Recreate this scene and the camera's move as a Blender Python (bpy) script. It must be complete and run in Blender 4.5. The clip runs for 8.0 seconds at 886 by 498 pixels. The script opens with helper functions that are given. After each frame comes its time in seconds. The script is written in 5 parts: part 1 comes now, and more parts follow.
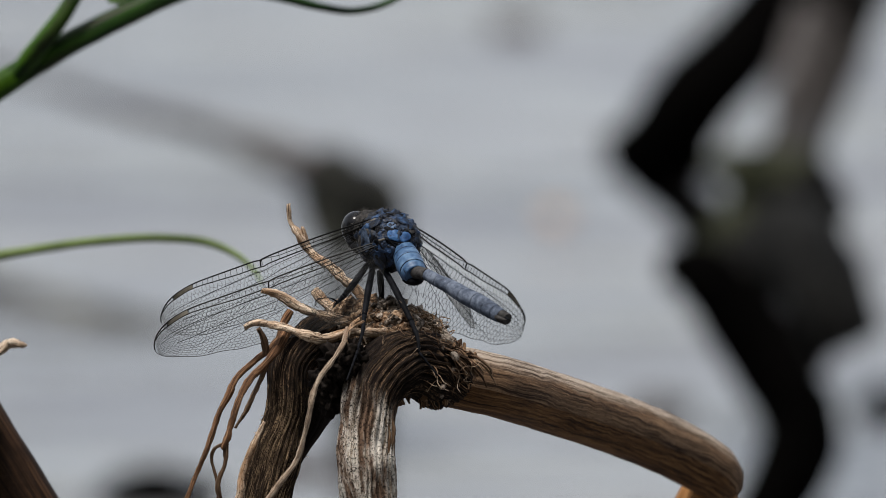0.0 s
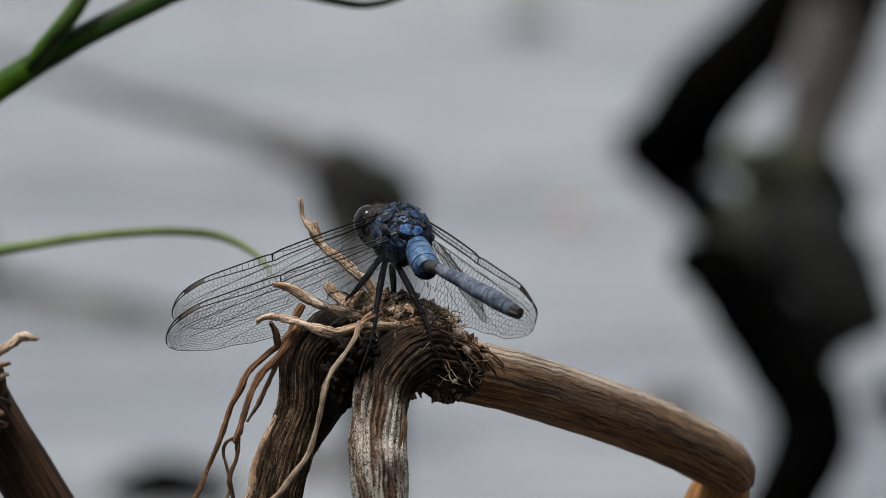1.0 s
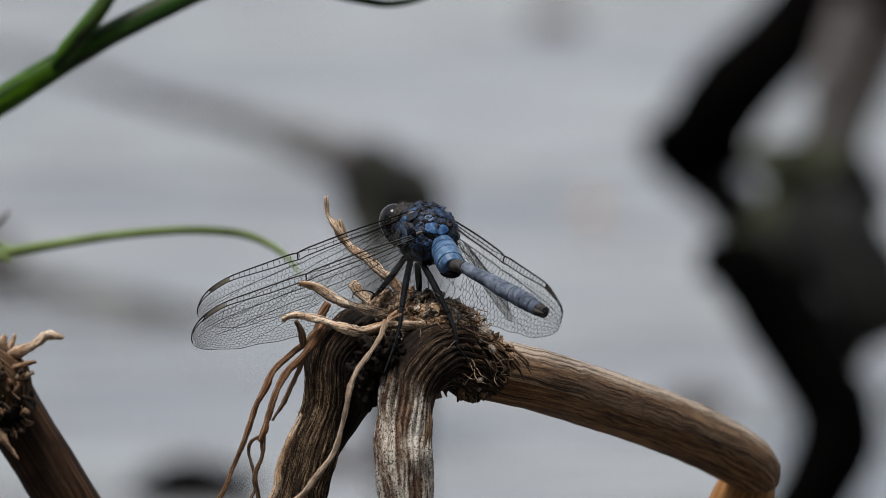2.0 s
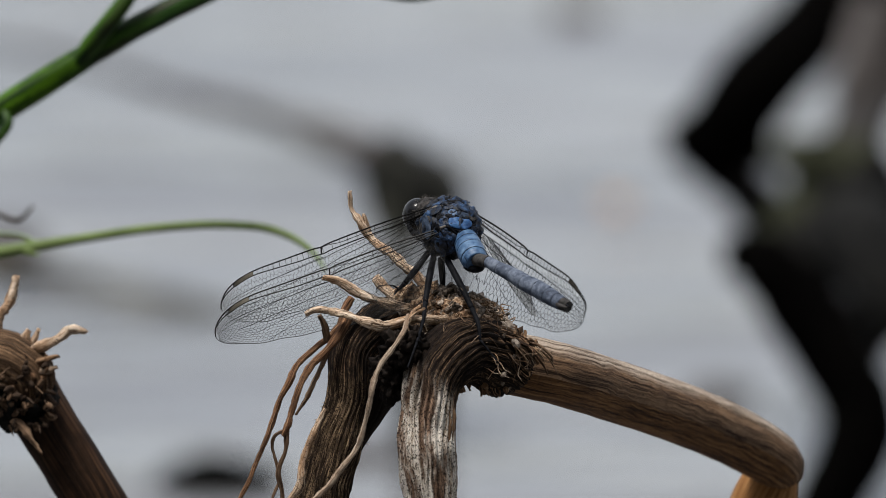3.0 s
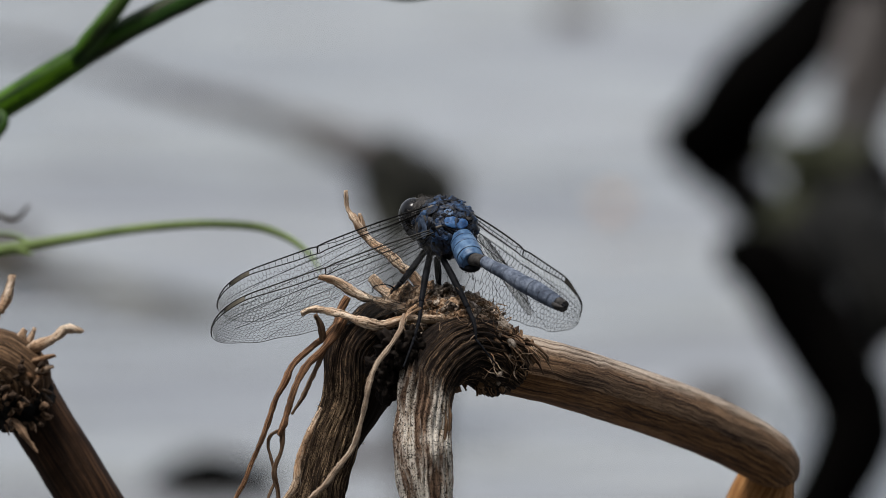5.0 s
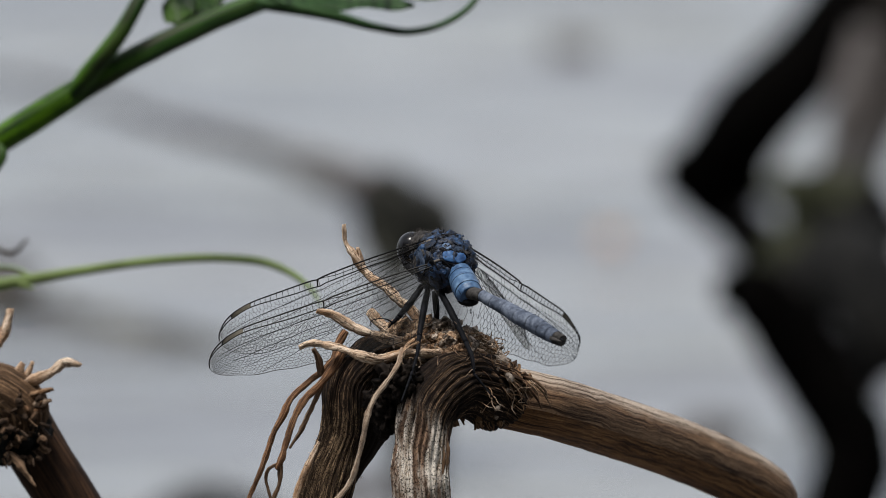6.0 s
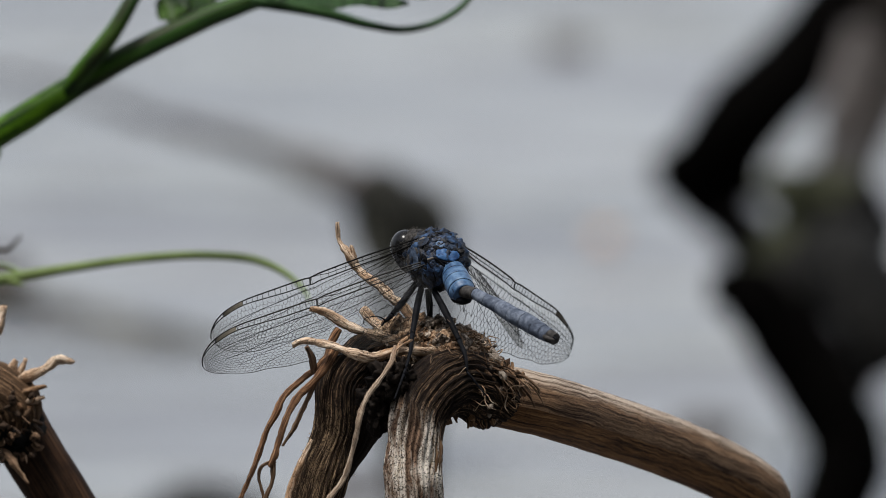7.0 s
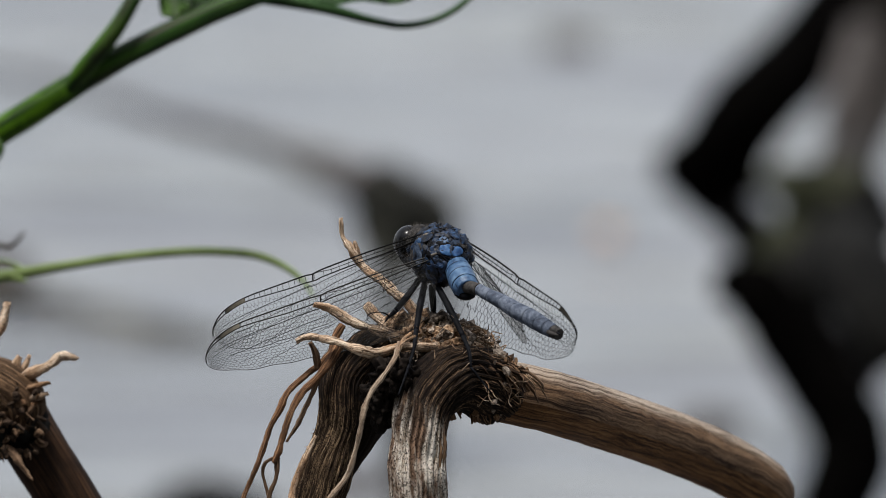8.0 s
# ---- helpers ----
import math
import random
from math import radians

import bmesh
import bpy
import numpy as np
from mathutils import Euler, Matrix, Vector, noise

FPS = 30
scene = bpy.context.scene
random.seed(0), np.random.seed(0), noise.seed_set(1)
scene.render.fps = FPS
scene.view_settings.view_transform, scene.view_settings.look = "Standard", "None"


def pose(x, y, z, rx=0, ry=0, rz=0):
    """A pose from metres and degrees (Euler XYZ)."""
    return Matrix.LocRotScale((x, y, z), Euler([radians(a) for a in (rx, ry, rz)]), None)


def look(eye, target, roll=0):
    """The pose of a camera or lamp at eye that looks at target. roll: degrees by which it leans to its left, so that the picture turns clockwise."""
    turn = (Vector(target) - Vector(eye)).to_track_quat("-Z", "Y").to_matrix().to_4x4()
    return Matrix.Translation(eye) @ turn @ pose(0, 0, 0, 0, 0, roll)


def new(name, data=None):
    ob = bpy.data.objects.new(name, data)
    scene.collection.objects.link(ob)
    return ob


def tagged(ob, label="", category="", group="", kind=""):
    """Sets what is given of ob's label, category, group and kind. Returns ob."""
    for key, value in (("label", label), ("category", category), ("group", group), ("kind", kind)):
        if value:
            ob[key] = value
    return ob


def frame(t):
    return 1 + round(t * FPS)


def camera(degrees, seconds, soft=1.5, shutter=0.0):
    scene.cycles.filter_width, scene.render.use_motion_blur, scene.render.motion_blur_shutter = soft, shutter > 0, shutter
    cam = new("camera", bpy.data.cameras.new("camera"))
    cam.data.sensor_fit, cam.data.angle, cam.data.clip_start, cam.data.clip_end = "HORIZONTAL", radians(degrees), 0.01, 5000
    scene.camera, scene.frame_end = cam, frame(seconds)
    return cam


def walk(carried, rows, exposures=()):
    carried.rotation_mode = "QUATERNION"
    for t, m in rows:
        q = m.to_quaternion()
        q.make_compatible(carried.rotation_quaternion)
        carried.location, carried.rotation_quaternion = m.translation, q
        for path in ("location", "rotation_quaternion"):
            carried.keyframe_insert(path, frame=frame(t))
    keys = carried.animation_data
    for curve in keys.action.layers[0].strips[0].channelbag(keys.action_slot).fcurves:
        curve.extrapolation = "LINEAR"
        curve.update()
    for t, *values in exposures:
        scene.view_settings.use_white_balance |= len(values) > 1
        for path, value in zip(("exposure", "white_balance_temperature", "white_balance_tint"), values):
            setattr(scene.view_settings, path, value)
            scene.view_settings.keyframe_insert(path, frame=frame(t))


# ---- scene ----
# Line of sight dips 11 degrees; the perch is 3 m from the lens. Long-lens shot, hand held, only panning slightly.
EXPOSURE = 0.52
cam = camera(2.4147, 8.0, soft=0.58)
cam.data.dof.use_dof = True
cam.data.dof.focus_distance = 2.998
cam.data.dof.aperture_fstop = 33.0


def view(pan, tilt, roll):
    """The lens on its spot, turned by pan and tilt (thousandths of a degree) and roll (degrees)."""
    return pose(0, -2.9449, 0.8224, 79 + tilt / 1000, 0, pan / 1000) @ pose(0, 0, 0, 0, 0, roll)


VIEWS = [
    (0.0, -195.9, 52.8, -0.130),
    (0.5, -173.6, 30.1, -0.090),
    (1.0, -162.1, 36.9, -0.025),
    (1.5, -134.5, 42.9, -0.020),
    (1.7, -116.0, 40.5, -0.010),
    (2.8, -40.0, 19.0, -0.005),
    (3.0, -26.1, 18.4, -0.005),
    (3.5, 0.0, 0.0, 0.000),
    (4.0, 9.6, -20.0, -0.030),
    (4.2, 7.7, -29.3, -0.010),
    (5.3, -51.3, 55.6, 0.045),
    (5.5, -56.0, 83.5, 0.060),
    (6.0, -42.4, 110.2, 0.095),
    (6.5, -39.3, 108.0, 0.130),
    (7.0, -60.7, 105.0, 0.240),
    (7.5, -77.0, 105.8, 0.160),
    (8.0, -51.0, 93.0, 0.120),
]
walk(cam, [(t, view(p, q, r)) for t, p, q, r in VIEWS], exposures=[(0, EXPOSURE - 0.03, 6430, 10), (1.0, EXPOSURE - 0.08, 6430, 10), (1.7, EXPOSURE - 0.05, 6430, 10), (3.2, EXPOSURE, 6430, 10), (8, EXPOSURE, 6430, 10)])

# ---- light: bright overcast, clouds thin towards the far shore ----
world = bpy.data.worlds.new("overcast_sky")
scene.world = world
world.use_nodes = True
wn, wl = world.node_tree.nodes, world.node_tree.links
sky = wn.new("ShaderNodeTexSky")
sky.sky_type = 'NISHITA'
sky.sun_disc = False
sky.sun_elevation = radians(74)
sky.sun_rotation = radians(-128)
sky.dust_density = 2.0
grey = wn.new("ShaderNodeHueSaturation")
grey.inputs["Saturation"].default_value = 0.35
wl.new(sky.outputs[0], grey.inputs["Color"])
wl.new(grey.outputs[0], wn["Background"].inputs["Color"])
wn["Background"].inputs["Strength"].default_value = 0.15

sun_data = bpy.data.lights.new("sun", 'SUN')
sun_data.energy = 3.0
sun_data.angle = radians(14)
sun_data.color = (1.0, 0.95, 0.88)
sun = new("sun", sun_data)
sun.matrix_world = look((-0.45, -0.35, 2.0), (0, 0, 0))

# ---- materials ----


class Nodes:
    """A small helper to wire node materials."""

    def __init__(self, name):
        self.mat = bpy.data.materials.new(name)
        self.mat.use_nodes = True
        self.n, self.l = self.mat.node_tree.nodes, self.mat.node_tree.links
        self.bsdf = self.n["Principled BSDF"]
        self.out = self.n["Material Output"]

    def add(self, kind, **props):
        node = self.n.new(kind)
        for key, value in props.items():
            if key in node.inputs:
                node.inputs[key].default_value = value
        return node

    def coords(self, which, scale):
        """Texture space in millimetres: 'UV' runs round and along a stem, 'Object' through it."""
        tc = self.n.new("ShaderNodeTexCoord")
        mp = self.n.new("ShaderNodeMapping")
        mp.inputs["Scale"].default_value = scale
        self.l.new(tc.outputs[which], mp.inputs["Vector"])
        return mp.outputs[0]

    def noise(self, vec, scale, detail=6, rough=0.6, distort=0.0):
        node = self.add("ShaderNodeTexNoise", Scale=scale, Detail=detail, Roughness=rough, Distortion=distort)
        self.l.new(vec, node.inputs["Vector"])
        return node.outputs["Fac"]

    def ramp(self, fac, *stops):
        node = self.n.new("ShaderNodeValToRGB")
        els = node.color_ramp.elements
        while len(els) < len(stops):
            els.new(0.5)
        for el, (pos, col) in zip(els, stops):
            el.position = pos
            el.color = (*col, 1) if len(col) == 3 else col
        self.l.new(fac, node.inputs[0])
        return node.outputs[0]

    def mix(self, fac, a, b, blend='MIX'):
        node = self.n.new("ShaderNodeMix")
        node.data_type = 'RGBA'
        node.blend_type = blend
        for value, sock in ((fac, node.inputs[0]), (a, node.inputs[6]), (b, node.inputs[7])):
            if isinstance(value, (int, float)):
                sock.default_value = value
            elif isinstance(value, tuple):
                sock.default_value = (*value, 1)
            else:
                self.l.new(value, sock)
        return node.outputs[2]

    def finish(self, colour, rough=0.7, bump=None, height=0.1, strength=0.6, spec=0.10):
        if isinstance(colour, tuple):
            self.bsdf.inputs["Base Color"].default_value = (*colour, 1)
        else:
            self.l.new(colour, self.bsdf.inputs["Base Color"])
        if isinstance(rough, (int, float)):
            self.bsdf.inputs["Roughness"].default_value = rough
        else:
            self.l.new(rough, self.bsdf.inputs["Roughness"])
        self.bsdf.inputs["Specular IOR Level"].default_value = spec
        if bump is not None:
            node = self.add("ShaderNodeBump", Strength=strength, Distance=height * 0.001)
            self.l.new(bump, node.inputs["Height"])
            self.l.new(node.outputs[0], self.bsdf.inputs["Normal"])
        return self.mat


def grained(name, dark, mid, light, fleck, across=1.3, along=0.09, wave=1.2, flecks=0.0, height=0.25, rough=0.75, spec=0.1, lit_girth=None):
    """Weathered plant fibre: streaks run along the stem and wander a little, with blotches and flecks."""
    m = Nodes(name)
    wander = m.noise(m.coords('UV', (0.18, 0.26, 1)), 1.0, 3, 0.5)
    base = m.coords('UV', (across, along, 1))
    shift = m.n.new("ShaderNodeVectorMath")
    shift.operation = 'MULTIPLY_ADD'
    m.l.new(wander, shift.inputs[0])
    shift.inputs[1].default_value = (wave, 0, 0)
    m.l.new(base, shift.inputs[2])
    broad = m.noise(shift.outputs[0], 1.0, 7, 0.62)
    thin = m.noise(m.coords('UV', (across * 2.7, along * 2.2, 1)), 1.0, 4, 0.6)
    streak = m.mix(0.4, broad, thin)
    fine = m.noise(m.coords('UV', (across * 4, along * 3, 1)), 1.0, 5, 0.7)
    blotch = m.noise(m.coords('Object', (1000, 1000, 1000)), 0.16, 5, 0.6)
    col = m.ramp(streak, (0.43, dark), (0.50, mid), (0.59, light))
    col = m.mix(m.ramp(fine, (0.48, (0, 0, 0)), (0.66, (0.5, 0.5, 0.5))), col, light)
    col = m.mix(m.ramp(blotch, (0.48, (0, 0, 0)), (0.62, (0.6, 0.6, 0.6))), col, fleck, 'MIX')
    if flecks:
        spots = m.noise(m.coords('Object', (1000, 1000, 1000)), 2.9, 6, 0.72)
        col = m.mix(m.ramp(spots, (0.545, (0, 0, 0)), (0.61, (flecks,) * 3)), col, (0.03, 0.02, 0.015))
    if lit_girth:
        # one side of the stem is painted grey for light from above, with a ragged rim; girth in millimetres
        sep = m.n.new("ShaderNodeSeparateXYZ")
        m.l.new(m.coords('UV', (1 / lit_girth, 1 / lit_girth, 1)), sep.inputs[0])
        sky_side = m.n.new("ShaderNodeMath")
        sky_side.operation = 'MULTIPLY_ADD'
        m.l.new(m.noise(m.coords('UV', (0.5, 0.06, 1)), 1.0, 6, 0.65), sky_side.inputs[0])
        sky_side.inputs[1].default_value = 0.16
        m.l.new(sep.outputs["X"], sky_side.inputs[2])
        grey = m.ramp(streak, (0.41, (0.10, 0.075, 0.055)), (0.50, (0.30, 0.25, 0.20)), (0.60, (0.46, 0.41, 0.36)))
        col = m.mix(m.ramp(sky_side.outputs[0], (0.58, (0, 0, 0)), (0.70, (0.9,) * 3), (0.90, (0.9,) * 3), (0.99, (0, 0, 0))), col, grey)
    relief = m.mix(0.35, streak, fine)
    return m.finish(col, rough, relief, height, 0.9, spec)


def bleached_or_shaded(name, start, reach, light=None):
    """A stalk that turns from dark to pale past the start (mm along it), in ragged streaks: dark skin peeled to
    bleached fibre on the peeling stalk, shade painted on the husk.
    """
    m = Nodes(name)
    uv = m.coords('UV', (1, 1, 1))
    sep = m.n.new("ShaderNodeSeparateXYZ")
    m.l.new(uv, sep.inputs[0])
    ragged = m.noise(m.coords('UV', (0.55, 0.05, 1)), 1.0, 6, 0.7)
    streak = m.mix(0.55, m.noise(m.coords('UV', (2.6, 0.07, 1)), 1.0, 7, 0.68), m.noise(m.coords('UV', (7.5, 0.4, 1)), 1.0, 6, 0.75))
    spots = m.noise(m.coords('Object', (1000, 1000, 900)), 3.4, 5, 0.75)
    along = m.n.new("ShaderNodeMath")
    along.operation = 'MULTIPLY_ADD'
    m.l.new(ragged, along.inputs[0])
    along.inputs[1].default_value = reach
    m.l.new(sep.outputs["Y"], along.inputs[2])
    ranged = m.n.new("ShaderNodeMapRange")
    ranged.inputs["From Min"].default_value = start + reach * 0.40
    ranged.inputs["From Max"].default_value = start + reach * 0.62
    m.l.new(along.outputs[0], ranged.inputs["Value"])
    dark = m.ramp(streak, (0.44, (0.003, 0.002, 0.0015)), (0.51, (0.020, 0.0125, 0.008)), (0.575, (0.24, 0.155, 0.092)))
    rot = m.noise(m.coords('UV', (0.22, 0.10, 1)), 1.0, 5, 0.65)
    dark = m.mix(m.ramp(rot, (0.44, (0, 0, 0)), (0.58, (0.85,) * 3)), dark, (0.0035, 0.0024, 0.0018))
    pale = m.ramp(streak, (0.41, (0.05, 0.028, 0.016)), (0.45, (0.42, 0.33, 0.24)), (0.51, (0.78, 0.72, 0.64)))
    stain = m.noise(m.coords('UV', (0.34, 0.07, 1)), 1.0, 5, 0.65)
    rusty = m.ramp(streak, (0.40, (0.025, 0.011, 0.006)), (0.50, (0.13, 0.062, 0.03)), (0.62, (0.34, 0.19, 0.10)))
    pale = m.mix(m.ramp(stain, (0.455, (0, 0, 0)), (0.55, (0.9,) * 3)), pale, rusty)
    if light:
        pale = m.ramp(streak, *light)
    col = m.mix(ranged.outputs[0], dark, pale)
    col = m.mix(m.ramp(spots, (0.525, (0, 0, 0)), (0.56, (0.92,) * 3)), col, (0.016, 0.010, 0.008))
    return m.finish(col, 0.8, streak, 0.6, 1.0)


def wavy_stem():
    """A dead reed's skin: thin dark lines that run along it in waves, orange-brown between them, one side painted grey
    as if lit by the sky.
    """
    m = Nodes("skylit_stem")
    near, far = m.noise(m.coords('UV', (0.20, 0.30, 1)), 1.0, 2, 0.5), m.noise(m.coords('UV', (0.10, 0.07, 1)), 1.0, 2, 0.5)
    flow = m.mix(0.55, near, far)

    def lines(across, along, wave, detail, sharp):
        shift = m.n.new("ShaderNodeVectorMath")
        shift.operation = 'MULTIPLY_ADD'
        m.l.new(flow, shift.inputs[0])
        shift.inputs[1].default_value = (wave * across, 0, 0)
        m.l.new(m.coords('UV', (across, along, 1)), shift.inputs[2])
        return m.noise(shift.outputs[0], 1.0, detail, sharp)
    broad, thin = lines(1.9, 0.045, 2.2, 5, 0.7), lines(5.5, 0.20, 2.2, 5, 0.78)
    streak = m.mix(0.45, broad, thin)
    blotch = m.noise(m.coords('Object', (1000, 1000, 1000)), 0.14, 5, 0.6)
    spots = m.noise(m.coords('Object', (1000, 1000, 1000)), 2.4, 6, 0.72)
    brown = m.ramp(streak, (0.43, (0.022, 0.010, 0.004)), (0.475, (0.082, 0.038, 0.014)), (0.53, (0.15, 0.073, 0.027)), (0.59, (0.26, 0.14, 0.058)))
    brown = m.mix(m.ramp(blotch, (0.48, (0, 0, 0)), (0.63, (0.45,) * 3)), brown, m.ramp(streak, (0.45, (0.02, 0.010, 0.005)), (0.56, (0.16, 0.082, 0.036))))
    # grey band along the stem's top: sky light put into the colour
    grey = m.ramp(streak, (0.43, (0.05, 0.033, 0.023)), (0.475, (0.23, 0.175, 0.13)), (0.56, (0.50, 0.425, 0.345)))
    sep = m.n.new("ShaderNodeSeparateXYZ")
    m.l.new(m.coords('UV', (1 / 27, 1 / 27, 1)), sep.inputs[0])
    sky_side = m.n.new("ShaderNodeMath")
    sky_side.operation = 'MULTIPLY_ADD'
    m.l.new(m.noise(m.coords('UV', (0.35, 0.07, 1)), 1.0, 6, 0.65), sky_side.inputs[0])
    sky_side.inputs[1].default_value = 0.14
    m.l.new(sep.outputs["X"], sky_side.inputs[2])
    col = m.mix(m.ramp(sky_side.outputs[0], (0.50, (0, 0, 0)), (0.66, (0.9,) * 3), (0.94, (0.9,) * 3), (1.0, (0.15,) * 3)), brown, grey)
    col = m.mix(m.ramp(spots, (0.56, (0, 0, 0)), (0.62, (0.6,) * 3)), col, (0.03, 0.019, 0.013))
    return m.finish(col, 0.7, streak, 0.45, 0.9, 0.12)


STALK = bleached_or_shaded("peeling_stalk", 20.0, 20.0)
# husk: the shade under the clod is painted dark down to the start
HUSK_STALK = bleached_or_shaded("husk_fibre", 16.5, 12.0, ((0.42, (0.006, 0.004, 0.0025)), (0.50, (0.045, 0.029, 0.017)), (0.58, (0.36, 0.25, 0.15))))
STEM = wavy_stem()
LOWER = grained("orange_stem", (0.09, 0.036, 0.010), (0.30, 0.14, 0.048), (0.42, 0.235, 0.10), (0.20, 0.09, 0.03), 2.0, 0.05, 0.6)
HUSK = grained("dark_husk", (0.003, 0.002, 0.0012), (0.02, 0.011, 0.006), (0.15, 0.08, 0.04), (0.016, 0.009, 0.005), 2.4, 0.11, 1.6, 0.85, 0.6)
HUSK_TAN = grained("tan_husk", (0.004, 0.0025, 0.0015), (0.045, 0.025, 0.013), (0.30, 0.185, 0.105), (0.05, 0.028, 0.015), 2.4, 0.09, 1.6, 0.6, 0.6)
ROOT = grained("dry_root", (0.05, 0.026, 0.014), (0.37, 0.25, 0.16), (0.74, 0.62, 0.49), (0.27, 0.15, 0.075), 2.2, 0.22, 0.5, 0.9, 0.45)
TAN = grained("tan_crust", (0.035, 0.019, 0.010), (0.18, 0.108, 0.062), (0.42, 0.29, 0.18), (0.09, 0.052, 0.029), 2.2, 0.4, 0.8, 0.8, 0.5)
GREY_ROOT = grained("grey_root", (0.07, 0.045, 0.030), (0.26, 0.195, 0.140), (0.50, 0.42, 0.33), (0.18, 0.118, 0.078), 2.2, 0.10, 0.4, 0.5, 0.3)
ROOT_DARK = grained("brown_root", (0.02, 0.012, 0.007), (0.11, 0.066, 0.04), (0.25, 0.165, 0.105), (0.06, 0.035, 0.02), 1.8, 0.14, 0.4, 0.35, 0.25)
# husk copy with the cleft's shade put into its near-black colour
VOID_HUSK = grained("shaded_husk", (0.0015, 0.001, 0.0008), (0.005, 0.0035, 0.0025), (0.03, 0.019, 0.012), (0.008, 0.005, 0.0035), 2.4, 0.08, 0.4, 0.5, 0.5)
LEFT_STEM = grained("brown_stem", (0.003, 0.0015, 0.0008), (0.016, 0.008, 0.004), (0.066, 0.033, 0.016), (0.010, 0.005, 0.0025), 1.5, 0.03, 0.8, 0.4)
BROWN_ROOT = grained("hanging_root", (0.02, 0.010, 0.006), (0.13, 0.060, 0.029), (0.35, 0.20, 0.11), (0.05, 0.028, 0.016), 2.4, 0.12, 0.4, 0.8, 0.35)
RUST = grained("rust_root", (0.03, 0.015, 0.008), (0.16, 0.088, 0.046), (0.40, 0.27, 0.165), (0.10, 0.05, 0.026), 2.2, 0.16, 0.4, 0.7, 0.35)
WET = grained("wet_dark_stem", (0.0004, 0.0004, 0.0004), (0.0010, 0.0009, 0.0008), (0.003, 0.0027, 0.0024), (0.0008, 0.0007, 0.0007), 1.0, 0.05, 0.6, 0, 0.2, 0.9, 0.01)
SILTY = grained("dark_silted_stem", (0.007, 0.006, 0.005), (0.019, 0.016, 0.014), (0.048, 0.042, 0.038), (0.011, 0.010, 0.009), 0.8, 0.05, 0.6, 0, 0.2, 0.8)
SILT = grained("silted_stem", (0.03, 0.027, 0.025), (0.07, 0.063, 0.06), (0.14, 0.13, 0.127), (0.05, 0.045, 0.043), 0.8, 0.05, 0.6, 0, 0.2, 0.8)


CRUMB = grained("dark_crumb", (0.008, 0.005, 0.003), (0.04, 0.025, 0.016), (0.14, 0.095, 0.065), (0.02, 0.012, 0.008), 1.8, 0.14, 0.4, 0.5, 0.3)


def mottled(name, stops, scale, height=0.15, rough=0.85, spec=0.1, coarse=0.3):
    m = Nodes(name)
    vec = m.coords('Object', (1000, 1000, 1000))
    a = m.noise(vec, scale, 7, 0.65)
    b = m.noise(vec, scale * coarse, 4, 0.55)
    col = m.ramp(m.mix(0.45, a, b), *stops)
    return m.finish(col, rough, a, height, 0.8, spec)


OLIVE = mottled("olive_scum", ((0.40, (0.04, 0.038, 0.028)), (0.5, (0.075, 0.071, 0.054)), (0.62, (0.13, 0.125, 0.10))), 0.3, 0.4)
CRUST = mottled("root_crust", ((0.42, (0.035, 0.019, 0.010)), (0.5, (0.19, 0.115, 0.068)), (0.58, (0.46, 0.33, 0.22))), 1.6, 0.6)
SOIL = mottled("root_soil", ((0.42, (0.030, 0.023, 0.018)), (0.5, (0.17, 0.135, 0.108)), (0.60, (0.46, 0.385, 0.315))), 1.9, 0.6)
MOSS = mottled("moss", ((0.40, (0.007, 0.008, 0.005)), (0.52, (0.022, 0.024, 0.013)), (0.64, (0.075, 0.080, 0.038))), 0.25, 0.6)
KNOT = mottled("knot_mud", ((0.40, (0.012, 0.012, 0.011)), (0.52, (0.028, 0.028, 0.024)), (0.64, (0.07, 0.072, 0.05))), 0.25, 0.6)
MUD = mottled("dark_mud", ((0.40, (0.002, 0.002, 0.002)), (0.52, (0.006, 0.006, 0.0055)), (0.64, (0.020, 0.019, 0.017))), 0.25, 0.6)
BLUE = mottled("blue_bloom", ((0.43, (0.002, 0.004, 0.011)), (0.52, (0.008, 0.026, 0.070)), (0.64, (0.034, 0.086, 0.185))), 1.4, 0.2, 0.45, 0.3)
NAVY = mottled("navy_shell", ((0.44, (0.003, 0.004, 0.007)), (0.53, (0.007, 0.015, 0.034)), (0.64, (0.026, 0.06, 0.13))), 0.8, 0.2, 0.5, 0.18, 0.5)
PALE_BLUE = mottled("pale_blue_bloom", ((0.40, (0.010, 0.027, 0.066)), (0.5, (0.029, 0.070, 0.145)), (0.64, (0.095, 0.165, 0.26))), 1.0, 0.12, 0.45, 0.3)
SLATE = mottled("slate_bloom", ((0.38, (0.022, 0.028, 0.042)), (0.5, (0.055, 0.068, 0.096)), (0.62, (0.125, 0.145, 0.185))), 1.3, 0.06, 0.7, 0.15)
DUSK = mottled("grey_blue_bloom", ((0.38, (0.008, 0.012, 0.022)), (0.5, (0.022, 0.034, 0.058)), (0.64, (0.06, 0.078, 0.11))), 1.6, 0.08, 0.7, 0.15)
AZURE = mottled("bright_blue_bloom", ((0.42, (0.008, 0.030, 0.09)), (0.52, (0.022, 0.070, 0.18)), (0.64, (0.060, 0.14, 0.28))), 1.1, 0.15, 0.5, 0.2)
BLACK = mottled("black_shell", ((0.4, (0.0022, 0.0024, 0.003)), (0.6, (0.009, 0.0095, 0.012))), 2.5, 0.06, 0.6, 0.04)
SADDLE = mottled("brown_saddle", ((0.42, (0.009, 0.0085, 0.0085)), (0.6, (0.052, 0.048, 0.046))), 1.6, 0.04, 0.7, 0.12)
